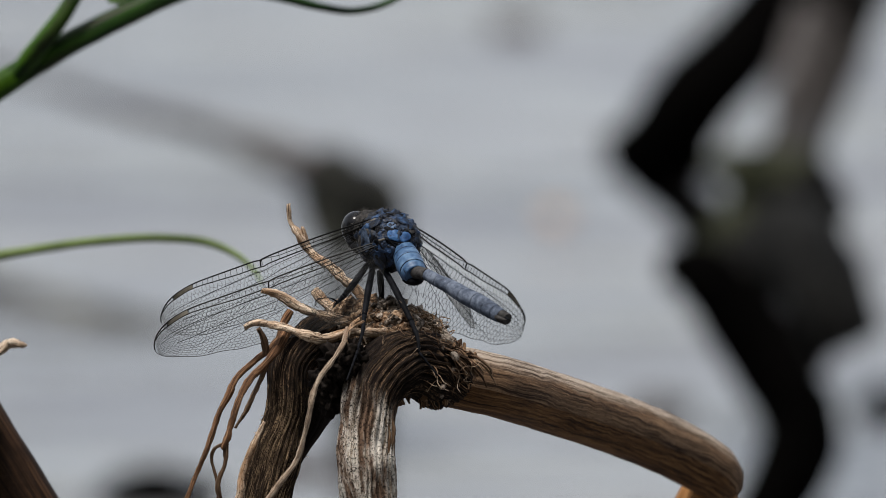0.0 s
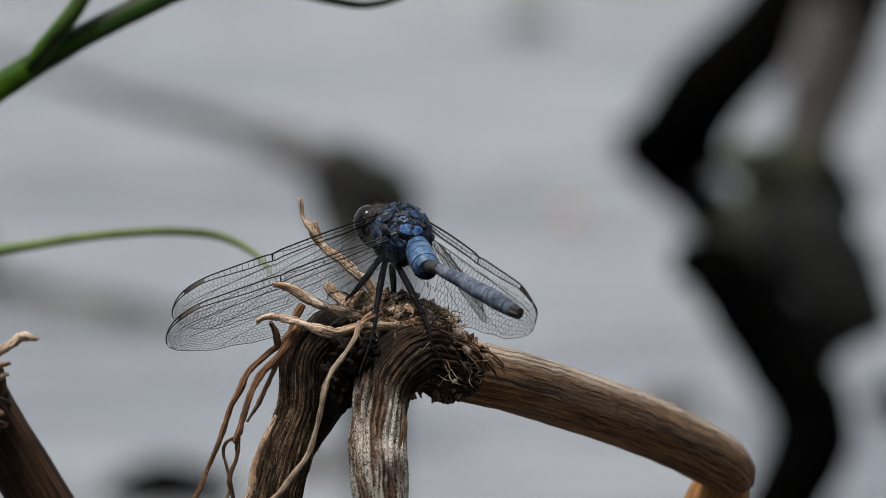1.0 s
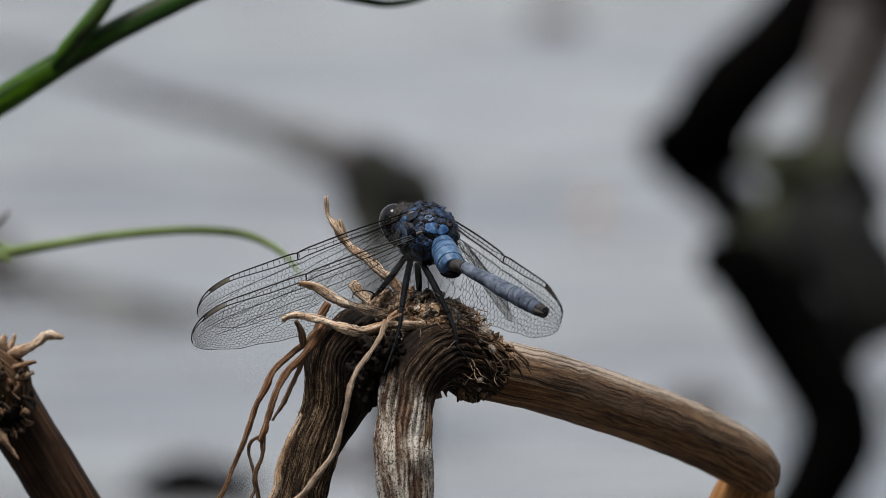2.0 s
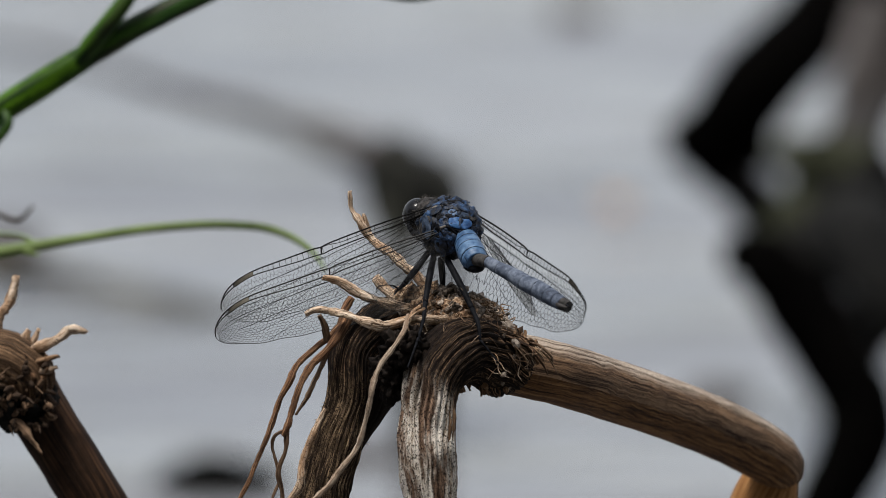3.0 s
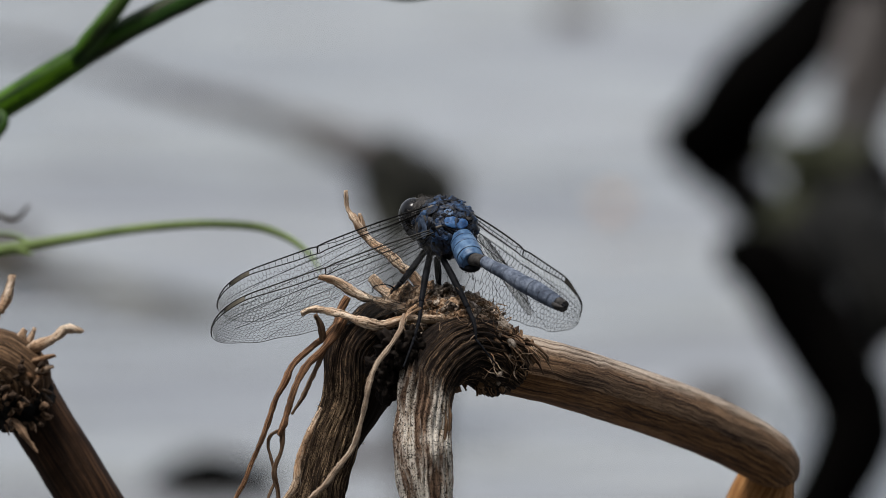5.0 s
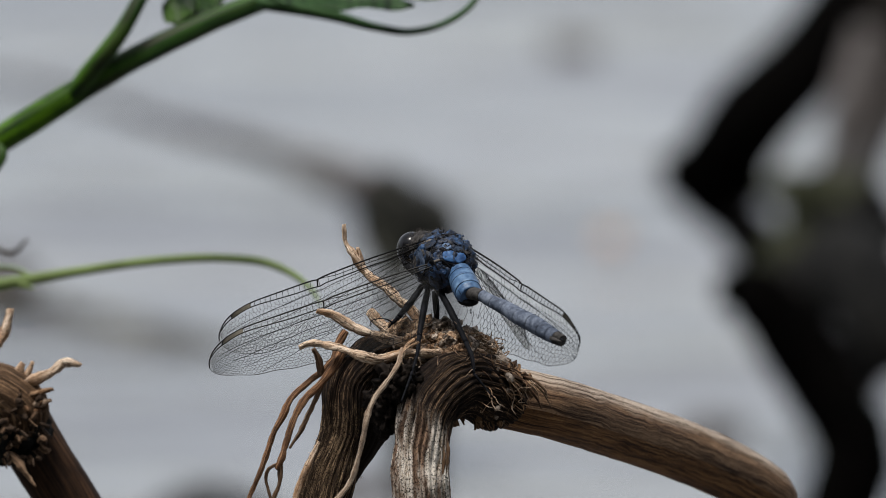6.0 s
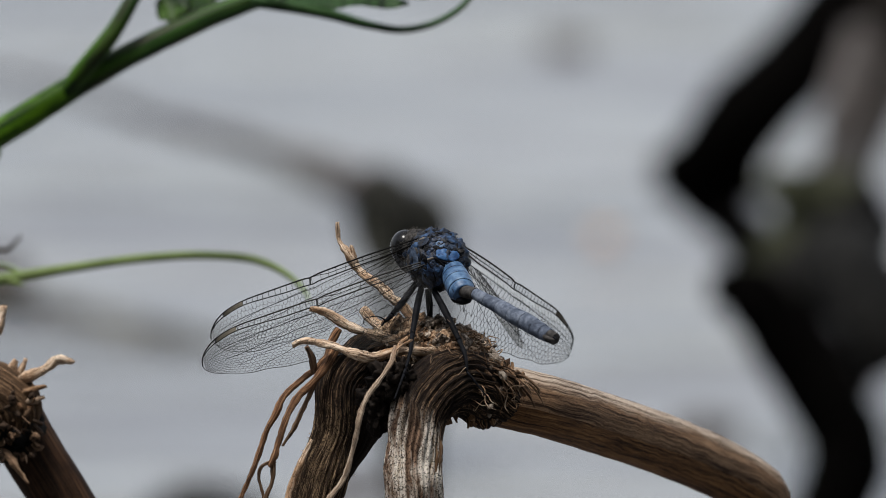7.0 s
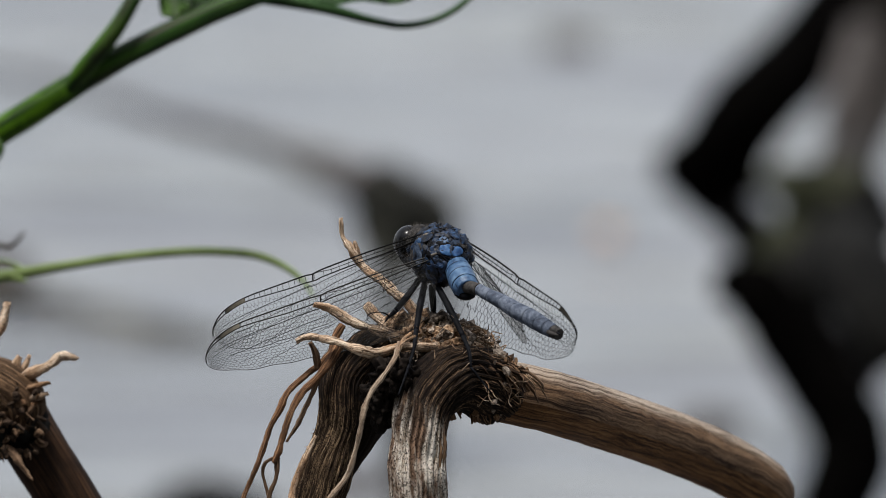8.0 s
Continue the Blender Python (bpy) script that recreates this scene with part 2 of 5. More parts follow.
EYE = mottled("eye", ((0.42, (0.003, 0.003, 0.0035)), (0.62, (0.010, 0.010, 0.011))), 0.9, 0.0, 0.16, 0.16)
HAIR = mottled("grey_hair", ((0.4, (0.05, 0.045, 0.04)), (0.6, (0.14, 0.125, 0.11))), 2.0, 0.0, 0.7)
VEIN = mottled("wing_vein", ((0.3, (0.002, 0.002, 0.002)), (0.7, (0.008, 0.007, 0.006))), 1.0, 0.0, 0.4, 0.1)
STIGMA = mottled("wing_spot", ((0.4, (0.045, 0.040, 0.032)), (0.6, (0.13, 0.118, 0.095))), 1.2, 0.02, 0.6)


def membrane():
    m = Nodes("wing_membrane")
    clear = m.n.new("ShaderNodeBsdfTransparent")
    clear.inputs[0].default_value = (0.985, 0.985, 0.98, 1)
    gloss = m.add("ShaderNodeBsdfGlossy", Roughness=0.3)
    frost = m.n.new("ShaderNodeBsdfDiffuse")
    frost.inputs[0].default_value = (0.75, 0.75, 0.74, 1)
    one, two = m.n.new("ShaderNodeMixShader"), m.n.new("ShaderNodeMixShader")
    lw = m.add("ShaderNodeFresnel", IOR=1.13)
    m.l.new(lw.outputs[0], one.inputs[0])
    m.l.new(clear.outputs[0], one.inputs[1])
    m.l.new(gloss.outputs[0], one.inputs[2])
    # streaky white diffuse stands in for the membrane's whitish sheen
    sheen = m.noise(m.coords('Object', (1000, 1000, 2600)), 0.5, 6, 0.7)
    two_fac = m.ramp(sheen, (0.45, (0.005,) * 3), (0.68, (0.026,) * 3))
    m.l.new(two_fac, two.inputs[0])
    m.l.new(one.outputs[0], two.inputs[1])
    m.l.new(frost.outputs[0], two.inputs[2])
    bump = m.add("ShaderNodeBump", Strength=0.4, Distance=0.0005)
    m.l.new(m.noise(m.coords('Object', (1000, 1000, 1000)), 0.9, 3), bump.inputs["Height"])
    m.l.new(bump.outputs[0], gloss.inputs["Normal"])
    m.l.new(two.outputs[0], m.out.inputs["Surface"])
    return m.mat


MEMBRANE = membrane()


def leafy(name, dark, light, rough=0.6, older=None, gloss=0.12):
    m = Nodes(name)
    streak = m.noise(m.coords('UV', (0.9, 0.03, 1)), 1.0, 5, 0.6)
    blotch = m.noise(m.coords('Object', (1000, 1000, 1000)), 0.12, 4, 0.6)
    col = m.ramp(m.mix(0.4, streak, blotch), (0.43, dark), (0.57, light))
    if older:
        # past that length (mm) the skin is darker and browner, in long ragged streaks
        sep = m.n.new("ShaderNodeSeparateXYZ")
        m.l.new(m.coords('UV', (1, 1, 1)), sep.inputs[0])
        span = m.n.new("ShaderNodeMapRange")
        span.inputs["From Min"].default_value = older - 8
        span.inputs["From Max"].default_value = older + 10
        m.l.new(sep.outputs["Y"], span.inputs["Value"])
        col = m.mix(span.outputs[0], col, m.ramp(streak, (0.42, (0.022, 0.016, 0.012)), (0.49, (0.011, 0.032, 0.009)), (0.60, (0.042, 0.098, 0.016))))
    mat = m.finish(col, rough, streak, 0.08, 0.5, gloss)
    m.bsdf.inputs["Subsurface Weight"].default_value = 0.05
    m.bsdf.inputs["Subsurface Radius"].default_value = (0.001, 0.002, 0.0005)
    return mat


VINE = leafy("vine_green", (0.004, 0.016, 0.003), (0.056, 0.125, 0.013), 0.5, None, 0.2)
VINE_STEM = leafy("vine_stem_green", (0.003, 0.015, 0.001), (0.055, 0.125, 0.004), 0.5, 311, 0.10)
SHOOT = leafy("shoot_green", (0.003, 0.015, 0.001), (0.055, 0.125, 0.004), 0.5, 9, 0.10)
VINE_DARK = leafy("vine_dark_green", (0.006, 0.018, 0.006), (0.034, 0.076, 0.026), 0.5, None, 0.12)
BLADE = leafy("blade_green", (0.085, 0.12, 0.038), (0.15, 0.20, 0.072))
CURL = leafy("dry_tendril", (0.09, 0.09, 0.095), (0.18, 0.18, 0.18), 0.7)


def water_material():
    m = Nodes("still_water")
    tc = m.n.new("ShaderNodeTexCoord")

    def layer(scale, stretch, detail):
        mp = m.n.new("ShaderNodeMapping")
        mp.inputs["Scale"].default_value = (scale * stretch, scale, scale)
        m.l.new(tc.outputs["Object"], mp.inputs["Vector"])
        return m.noise(mp.outputs[0], 1.0, detail, 0.55)
    swell, ripple = layer(9, 0.4, 3), layer(34, 0.45, 3)
    silt = layer(12, 0.5, 5)
    col = m.ramp(silt, (0.40, (0.085, 0.088, 0.094)), (0.60, (0.125, 0.126, 0.13)))
    m.l.new(col, m.bsdf.inputs["Base Color"])
    m.bsdf.inputs["Roughness"].default_value = 0.10
    m.bsdf.inputs["IOR"].default_value = 1.333
    b1 = m.add("ShaderNodeBump", Strength=0.8, Distance=0.016)
    b2 = m.add("ShaderNodeBump", Strength=0.5, Distance=0.002)
    m.l.new(swell, b1.inputs["Height"])
    m.l.new(ripple, b2.inputs["Height"])
    m.l.new(b1.outputs[0], b2.inputs["Normal"])
    m.l.new(b2.outputs[0], m.bsdf.inputs["Normal"])
    return m.mat


WATER = water_material()

SHADE_BANK = mottled("shade_bank", ((0.3, (0.012, 0.016, 0.008)), (0.55, (0.035, 0.042, 0.02)), (0.75, (0.06, 0.06, 0.035))), 0.004, 60, 0.9)

# ---- mesh helpers (millimetres in, metres out; z counts from the water) ----


def smooth_path(points, step):
    """A curve through the points (Hermite, by chord length), as an even polyline of about that step, and its place among the points."""
    p = [Vector(q) for q in points]
    gaps = [max(1e-6, (b - a).length) for a, b in zip(p, p[1:])]
    slopes = [(b - a) / g for a, b, g in zip(p, p[1:], gaps)]
    tang = [slopes[0]]
    for i in range(1, len(p) - 1):
        w = gaps[i] / (gaps[i - 1] + gaps[i])
        tang.append(slopes[i - 1] * w + slopes[i] * (1 - w))
    tang.append(slopes[-1])
    fine, keys = [], []
    for i, g in enumerate(gaps):
        n = max(3, int(g / step) + 1)
        for k in range(n):
            t = k / n
            fine.append(p[i] * (2 * t ** 3 - 3 * t * t + 1) + p[i + 1] * (3 * t * t - 2 * t ** 3)
                        + tang[i] * g * (t ** 3 - 2 * t * t + t) + tang[i + 1] * g * (t ** 3 - t * t))
            keys.append(i + t)
    fine.append(p[-1])
    keys.append(len(p) - 1)
    return fine, keys


def tube(bm, points, radii, seg=12, step=1.0, ridges=0, depth=0.0, rough=0.0, squash=1.0, caps=True, seed=0.0, knots=0.0):
    """A stem swept along the points. ridges and depth: flutes along it; rough: uneven surface in millimetres; squash: oval section."""
    line, keys = smooth_path(points, step)
    rad = [float(q) for q in np.interp(keys, range(len(radii)), radii)]
    uv = bm.loops.layers.uv.verify()
    up = None
    rings, lengths, total = [], [], 0.0
    for i, c in enumerate(line):
        tan = (line[min(i + 1, len(line) - 1)] - line[max(i - 1, 0)]).normalized()
        if up is None:
            up = tan.orthogonal().normalized()
            if abs(tan.y) < 0.9:
                up = (Vector((0, -1, 0)) - tan * tan.dot(Vector((0, -1, 0)))).normalized()
        up = (up - tan * up.dot(tan)).normalized()
        side = tan.cross(up)
        if i:
            total += (c - line[i - 1]).length
        lengths.append(total)
        ring = []
        for k in range(seg):
            a = 2 * math.pi * k / seg
            r = rad[i] * (1 + knots * (noise.noise(Vector((total * 0.55, seed, 0))) + 0.6 * noise.noise(Vector((total * 1.7, seed, 4)))))
            if ridges:
                w = 0.6 * noise.noise(Vector((total * 0.08, math.cos(a) * 1.5, seed + 3)))
                r *= 1 + depth * (abs(math.sin(a * ridges / 2 + w + 0.6 * noise.noise(Vector((a * 2, total * 0.05, seed))))) - 0.6)
            q = c + r * (math.cos(a) * up + math.sin(a) * side * squash)
            if rough:
                q += rough * noise.noise_vector(q * 0.25 + Vector((seed, seed, 0))) + 0.22 * rough * noise.noise_vector(q * 1.6)
            ring.append(bm.verts.new(q * 0.001))
        rings.append(ring)
    for i in range(len(rings) - 1):
        for k in range(seg):
            j = (k + 1) % seg
            face = bm.faces.new((rings[i][k], rings[i][j], rings[i + 1][j], rings[i + 1][k]))
            face.smooth = True
            girth = 2 * math.pi * max(rad) / seg
            for loop, (u, v) in zip(face.loops, ((k, i), (k + 1, i), (k + 1, i + 1), (k, i + 1))):
                loop[uv].uv = (u * girth, lengths[v])
    if caps:
        for ring, c in ((rings[0], line[0]), (rings[-1], line[-1])):
            mid = bm.verts.new(c * 0.001)
            for k in range(seg):
                pair = (ring[k], ring[(k + 1) % seg], mid)
                bm.faces.new(pair if ring is rings[-1] else pair[::-1])
    return bm


def lump(bm, centre, size, turn=None, detail=4, rough=0.0, scale=0.5, seed=0.0, square=1.0):
    """A rounded mass: an ellipsoid of those half sizes, with an uneven skin; square below 1 gives it flat faces."""
    made = bmesh.ops.create_icosphere(bm, subdivisions=detail, radius=1.0)["verts"]
    rot = turn or Matrix.Identity(3)
    for v in made:
        n = v.co.copy()
        if square != 1:
            n = Vector([math.copysign(abs(w) ** square, w) for w in n])
        q = rot @ Vector((n.x * size[0], n.y * size[1], n.z * size[2]))
        if rough:
            q += (rot @ n) * rough * (noise.noise(q * scale + Vector((seed, 0, 0))) + 0.5 * noise.noise(q * scale * 3 + Vector((0, seed, 0))))
        v.co = (q + Vector(centre)) * 0.001
    for f in {f for v in made for f in v.link_faces}:
        f.smooth = True
    return bm


def flake(bm, centre, size, turn, seed):
    """A crumpled scrap of dry skin."""
    grid = []
    for i in range(5):
        row = []
        for k in range(4):
            q = Vector(((i / 4 - 0.5) * size[0], (k / 3 - 0.5) * size[1] * (1 - 0.5 * abs(i / 4 - 0.5)), 0.0))
            q.z = 0.35 * size[1] * ((k / 3 - 0.5) * 2) ** 2 + 0.3 * size[1] * noise.noise(q * 1.3 + Vector((seed, 0, 0)))
            q += 0.25 * size[1] * noise.noise_vector(q * 1.9 + Vector((0, seed, 0)))
            row.append(bm.verts.new((turn @ q + Vector(centre)) * 0.001))
        grid.append(row)
    for i in range(4):
        for k in range(3):
            bm.faces.new((grid[i][k], grid[i][k + 1], grid[i + 1][k + 1], grid[i + 1][k])).smooth = True
    return bm


def thing(name, base, label, category, group="", kind=""):
    ob = new(name)
    ob.location = Vector(base) * 0.001
    ob.empty_display_size = 0.01
    return tagged(ob, label, category, group, kind)


def place_of(ob):
    return ob.location + (place_of(ob.parent) if ob.parent else Vector())


def part(name, bm, material, parent=None, label=""):
    """Links a bmesh, drawn in the place's own space, as one mesh under its thing."""
    if parent:
        bmesh.ops.translate(bm, verts=bm.verts, vec=-place_of(parent))
    me = bpy.data.meshes.new(name)
    bm.to_mesh(me)
    bm.free()
    me.materials.append(material)
    ob = new(name, me)
    ob.parent = parent
    return tagged(ob, label)


def stem(name, parent, material, points, radii, label="", **kw):
    return part(name, tube(bmesh.new(), points, radii, **kw), material, parent, label)


# ---- setting: the pond ----


def pond():
    bm = bmesh.new()
    ring = [bm.verts.new((2500 * math.cos(a), 2500 * math.sin(a), 0)) for a in np.linspace(0, 2 * math.pi, 64, endpoint=False)]
    bm.faces.new(ring)
    ob = part("water", bm, WATER)
    tagged(ob, "calm silty grey pond water mirroring an overcast sky", "water", kind="structure")


def bank():
    """An unseen dark bank, added behind the lens to cut the light from that side, rising steeply round it."""
    bm = bmesh.new()
    grid = []
    for i in range(49):
        a = math.pi + math.pi * i / 48
        row = []
        for k in range(10):
            r = 5.0 + 0.55 * k + 0.5 * noise.noise(Vector((i * 0.4, k * 0.5, 2)))
            z = -0.3 + 0.95 * k + (0.6 * noise.noise(Vector((i * 0.55, k * 0.4, 7))) if k else 0)
            row.append(bm.verts.new((r * 1.15 * math.cos(a), r * math.sin(a) - 0.2, z)))
        grid.append(row)
    for i in range(48):
        for k in range(9):
            bm.faces.new((grid[i][k], grid[i][k + 1], grid[i + 1][k + 1], grid[i + 1][k])).smooth = True
    ob = part("bank", bm, SHADE_BANK)
    tagged(ob, "unseen steep dark bank added to block light", "bank", kind="structure")


pond()
bank()

# ---- the perch: a broken reed bent over at a rooted node ----


def perch():
    top = thing("dead_reed", (0, 0, 0), "dead brown reed bent over at a rooted node above water", "dead plant")
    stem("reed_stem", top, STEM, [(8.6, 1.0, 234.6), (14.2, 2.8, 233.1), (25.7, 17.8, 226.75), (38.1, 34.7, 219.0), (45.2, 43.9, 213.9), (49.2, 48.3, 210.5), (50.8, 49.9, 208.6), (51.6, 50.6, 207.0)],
         [4.5, 4.5, 4.45, 4.4, 4.3, 4.1, 3.4, 2.2], "weathered stem with wavy grain and a painted skylit top", seg=40, step=1.0, ridges=18, depth=0.02, rough=0.10)
    stem("folded_stem", top, LOWER, [(50.9, 54.2, 209.0), (49.0, 53.5, 205.5), (47.2, 53.7, 201.5), (44.2, 56.0, 192.2), (36, 80, -20)],
         [2.6, 4.4, 4.5, 4.2, 4.2], "orange-brown stem below the fold", seg=40, step=1.5, ridges=16, depth=0.03, rough=0.15)
    stem("husk_stalk", top, HUSK_STALK, [(-3.2, 4.2, 240.1), (-7.4, 0.1, 240.0), (-11.4, -3.6, 236.5), (-12.1, -5.9, 229.9), (-14.3, -8.3, 223.0), (-16.4, -10.8, 215.3), (-19.3, -10.6, 206.2), (-30, 10, -20)],
         [2.8, 3.3, 3.3, 2.9, 3.5, 3.7, 3.6, 4.2], "dark fibrous husk with deep ridges", seg=96, step=0.6, ridges=30, depth=0.19, rough=0.45, seed=4)
    # inner stalk coloured near-black to stand in for shade in the cleft
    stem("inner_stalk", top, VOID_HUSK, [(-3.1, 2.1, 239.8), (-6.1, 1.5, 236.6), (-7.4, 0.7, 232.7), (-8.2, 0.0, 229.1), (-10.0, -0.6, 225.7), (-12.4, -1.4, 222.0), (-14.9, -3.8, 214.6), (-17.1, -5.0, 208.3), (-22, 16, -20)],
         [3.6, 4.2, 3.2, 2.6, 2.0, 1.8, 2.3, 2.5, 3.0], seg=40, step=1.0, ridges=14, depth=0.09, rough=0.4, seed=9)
    part("bark_scrap", flake(bmesh.new(), (-4.5, -11.5, 238.1), (1.6, 2.4), Euler((1.3, 0.2, 0.3)).to_matrix(), 3.0), CRUMB, top, "small grey scrap of bark")
    stem("peeling_stalk", top, STALK, [(10.6, -3.2, 233.5), (7.1, -6.6, 237.2), (2.9, -10.5, 238.0), (0.0, -13.1, 235.0), (-0.9, -15.1, 230.1), (-1.0, -16.6, 224.7), (-0.3, -17.7, 216.7), (0.0, -16.4, 207.4), (2, 8, -20)],
         [4.2, 4.6, 4.5, 4.1, 3.9, 3.9, 3.6, 3.6, 3.8], "peeling stalk bleached grey-white below its dark arch", seg=120, step=0.5, ridges=30, depth=0.13, rough=0.6, seed=7)
    bm = lump(bmesh.new(), (3.4, -0.9, 239.8), (7.0, 6.0, 4.0), None, 5, 1.6, 0.5, 3)
    lump(bm, (-1.1, 0.5, 242.2), (5.0, 4.0, 2.4), None, 4, 1.2, 0.7, 5)
    part("node_clod", bm, SOIL, top, "crumbly brown root clod")
    # black lumps added as painted shade, filling the cleft between the two stalks
    part("cleft_shade", lump(bmesh.new(), (-3.7, -13.2, 239.0), (3.4, 2.6, 2.9), Matrix.Rotation(radians(25), 3, 'Y'), 5, 1.8, 0.9, 14), VOID_HUSK, top, "black lump standing in for shade between the stalks")
    part("cleft_shade", lump(bmesh.new(), (-5.8, -11.5, 235.1), (2.6, 2.4, 4.2), Matrix.Rotation(radians(-12), 3, 'Y'), 5, 1.6, 0.9, 15), VOID_HUSK, top, "black lump standing in for shade between the stalks")
    part("collar", lump(bmesh.new(), (9.6, -0.6, 235.6), (3.4, 4.2, 4.6), Matrix.Rotation(radians(15), 3, 'Y'), 5, 1.3, 0.8, 8), HUSK, top, "dark fibrous collar where the stem breaks off")
    bm = lump(bmesh.new(), (-2.6, -2.1, 244.4), (3.0, 2.0, 1.5), None, 5, 0.99, 0.8, 21)
    lump(bm, (2.5, -7.7, 242.1), (1.9, 1.3, 1.0), None, 5, 0.60, 1.0, 22)
    lump(bm, (-1.0, -4.3, 243.4), (2.2, 1.6, 1.2), None, 5, 0.79, 1.0, 26)
    lump(bm, (1.4, -5.3, 243.6), (1.8, 1.5, 1.0), None, 5, 0.79, 1.0, 27)
    lump(bm, (5.2, -7.5, 242.8), (1.5, 1.2, 0.9), None, 5, 0.69, 1.0, 28)
    lump(bm, (-0.2, 0.0, 244.8), (2.2, 1.6, 1.1), None, 5, 0.79, 1.0, 29)
    lump(bm, (0.5, -7.6, 242.4), (1.3, 1.1, 0.9), None, 5, 0.60, 1.0, 23)
    lump(bm, (7.1, -6.8, 241.4), (1.6, 1.4, 1.1), Matrix.Rotation(radians(35), 3, 'Y'), 5, 0.60, 1.0, 24)
    lump(bm, (4.1, -6.2, 244.1), (1.4, 1.2, 0.9), None, 5, 0.60, 1.0, 25)
    part("tan_crust", bm, CRUST, top, "lumpy tan crust of root skin")

    def root(mat, pts, rad, seed, limp=False):
        """One root of the clod; a limp one hangs smooth, the others are knotted."""
        stem("root", top, mat, pts, [r * 0.76 for r in rad], seg=16, step=0.4, ridges=5, depth=0.16, rough=0.35 if limp else 0.5, seed=seed, knots=0.2 if limp else 0.32)
    root(ROOT, [(-12.1, 9.6, 257.5), (-11.9, 9.2, 255.5), (-10.8, 7.8, 253.7), (-9.4, 7.5, 251.9), (-5.2, 4.8, 248.3), (-0.7, 2.0, 244.8)], [0.42, 0.5, 0.75, 0.8, 0.85, 1.0], 0.0)
    root(ROOT, [(-10.3, 8.0, 254.5), (-10.0, 7.8, 253.5), (-9.4, 7.5, 251.9)], [0.3, 0.55, 0.7], 3.1)
    root(ROOT, [(-15.6, -4.6, 247.5), (-13.9, -4.6, 247.1), (-10.8, -4.9, 245.5), (-6.4, -4.3, 243.8), (-1.1, -3.6, 241.9)], [0.6, 0.85, 0.95, 0.95, 1.0], 6.2)
    root(ROOT, [(-18.2, -10.5, 243.2), (-16.8, -10.4, 243.9), (-13.2, -11.4, 243.7), (-9.6, -12.6, 242.7), (-6.7, -12.7, 242.3), (-3.1, -11.6, 242.8), (0.9, -9.1, 242.6), (4.5, -3.6, 241.8)], [0.6, 0.75, 0.82, 0.85, 0.9, 0.85, 0.8, 0.9], 9.3)
    root(ROOT, [(-8.2, 1.3, 246.2), (-6.8, 0.1, 245.1), (-4.0, -1.2, 243.7), (-0.3, -1.5, 242.2)], [1.0, 1.1, 1.4, 1.6], 12.4)
    root(BROWN_ROOT, [(-11.6, -4.9, 244.9), (-12.6, -5.5, 243.3), (-13.0, -6.5, 241.5), (-14.8, -8, 239.6), (-16.8, -9.5, 238.5), (-19.2, -11.5, 236.6), (-21.2, -13, 232.9), (-23.2, -14.5, 228.3), (-25.2, -15.6, 223.1), (-26.7, -16.5, 219.7), (-28.9, -17, 216.1)], [0.7, 0.85, 0.75, 0.56, 0.60, 0.60, 0.56, 0.52, 0.48, 0.42, 0.36], 15.5, True)
    root(BROWN_ROOT, [(-11.6, -9, 243.2), (-13.3, -10.5, 240.8), (-15.6, -11.8, 238.3), (-17.8, -12.7, 236.1), (-19.4, -13.8, 232.7), (-20.4, -14.6, 229.5), (-20.6, -14.9, 228.1), (-21.3, -15.1, 226.6)], [0.85, 0.9, 0.75, 0.68, 0.58, 0.5, 0.72, 0.45], 18.6, True)
    root(ROOT_DARK, [(-20.7, -14.8, 227.7), (-22.5, -15, 227.0), (-23.0, -14.6, 225.5), (-22.3, -15, 222.5), (-21.9, -15.4, 220.3), (-22.4, -15.6, 218.9), (-23.5, -16, 216.5)], [0.4, 0.36, 0.3, 0.34, 0.3, 0.26, 0.2], 21.7, True)
    root(ROOT_DARK, [(-20.9, -15, 227.4), (-21.1, -15.5, 224.8), (-22.0, -15.8, 221.8), (-21.7, -15.6, 219.5), (-21.4, -16, 216.5)], [0.5, 0.42, 0.45, 0.36, 0.3], 24.8, True)
    root(ROOT_DARK, [(-15.1, -8.5, 238.1), (-16.8, -9.2, 234.2), (-18.3, -9.8, 231.5), (-19.8, -10.3, 228.9)], [0.5, 0.42, 0.38, 0.2], 27.9)
    root(ROOT_DARK, [(-16.1, -10.9, 243.6), (-15.4, -10.7, 242.2), (-15.3, -10.4, 240.8), (-15.4, -10.2, 239.4)], [0.4, 0.6, 0.62, 0.5], 31.0)
    root(GREY_ROOT, [(-3.4, -12.4, 243.7), (-5.0, -17.0, 241.1), (-7.8, -19.8, 237.2), (-9.1, -20.7, 232.9), (-9.8, -21.3, 229.3), (-12.7, -22.4, 224.0), (-17.2, -22.4, 218.8), (-21.2, -21.4, 213.4)], [0.45, 0.5, 0.5, 0.5, 0.52, 0.6, 0.5, 0.4], 34.1)
    root(ROOT, [(-15.4, -14.0, 230.3), (-17.0, -15.6, 227.6), (-18.6, -16.3, 223.8), (-19.2, -17.1, 219.8), (-20.8, -16.5, 217.6), (-22.8, -16.2, 213.9)], [0.3, 0.7, 0.8, 0.75, 0.65, 0.5], 37.2)
    root(ROOT, [(-1.9, -11.2, 244.9), (-3.1, -12.4, 243.7), (-3.9, -13.8, 242.0), (-4.4, -14.2, 239.8)], [0.28, 0.35, 0.3, 0.12], 40.3)
    root(ROOT, [(-1.5, -12.2, 244.7), (-3.5, -14.6, 243.1), (-3.5, -15.0, 241.1), (-3.9, -15.3, 239.3)], [0.2, 0.18, 0.15, 0.1], 43.4)
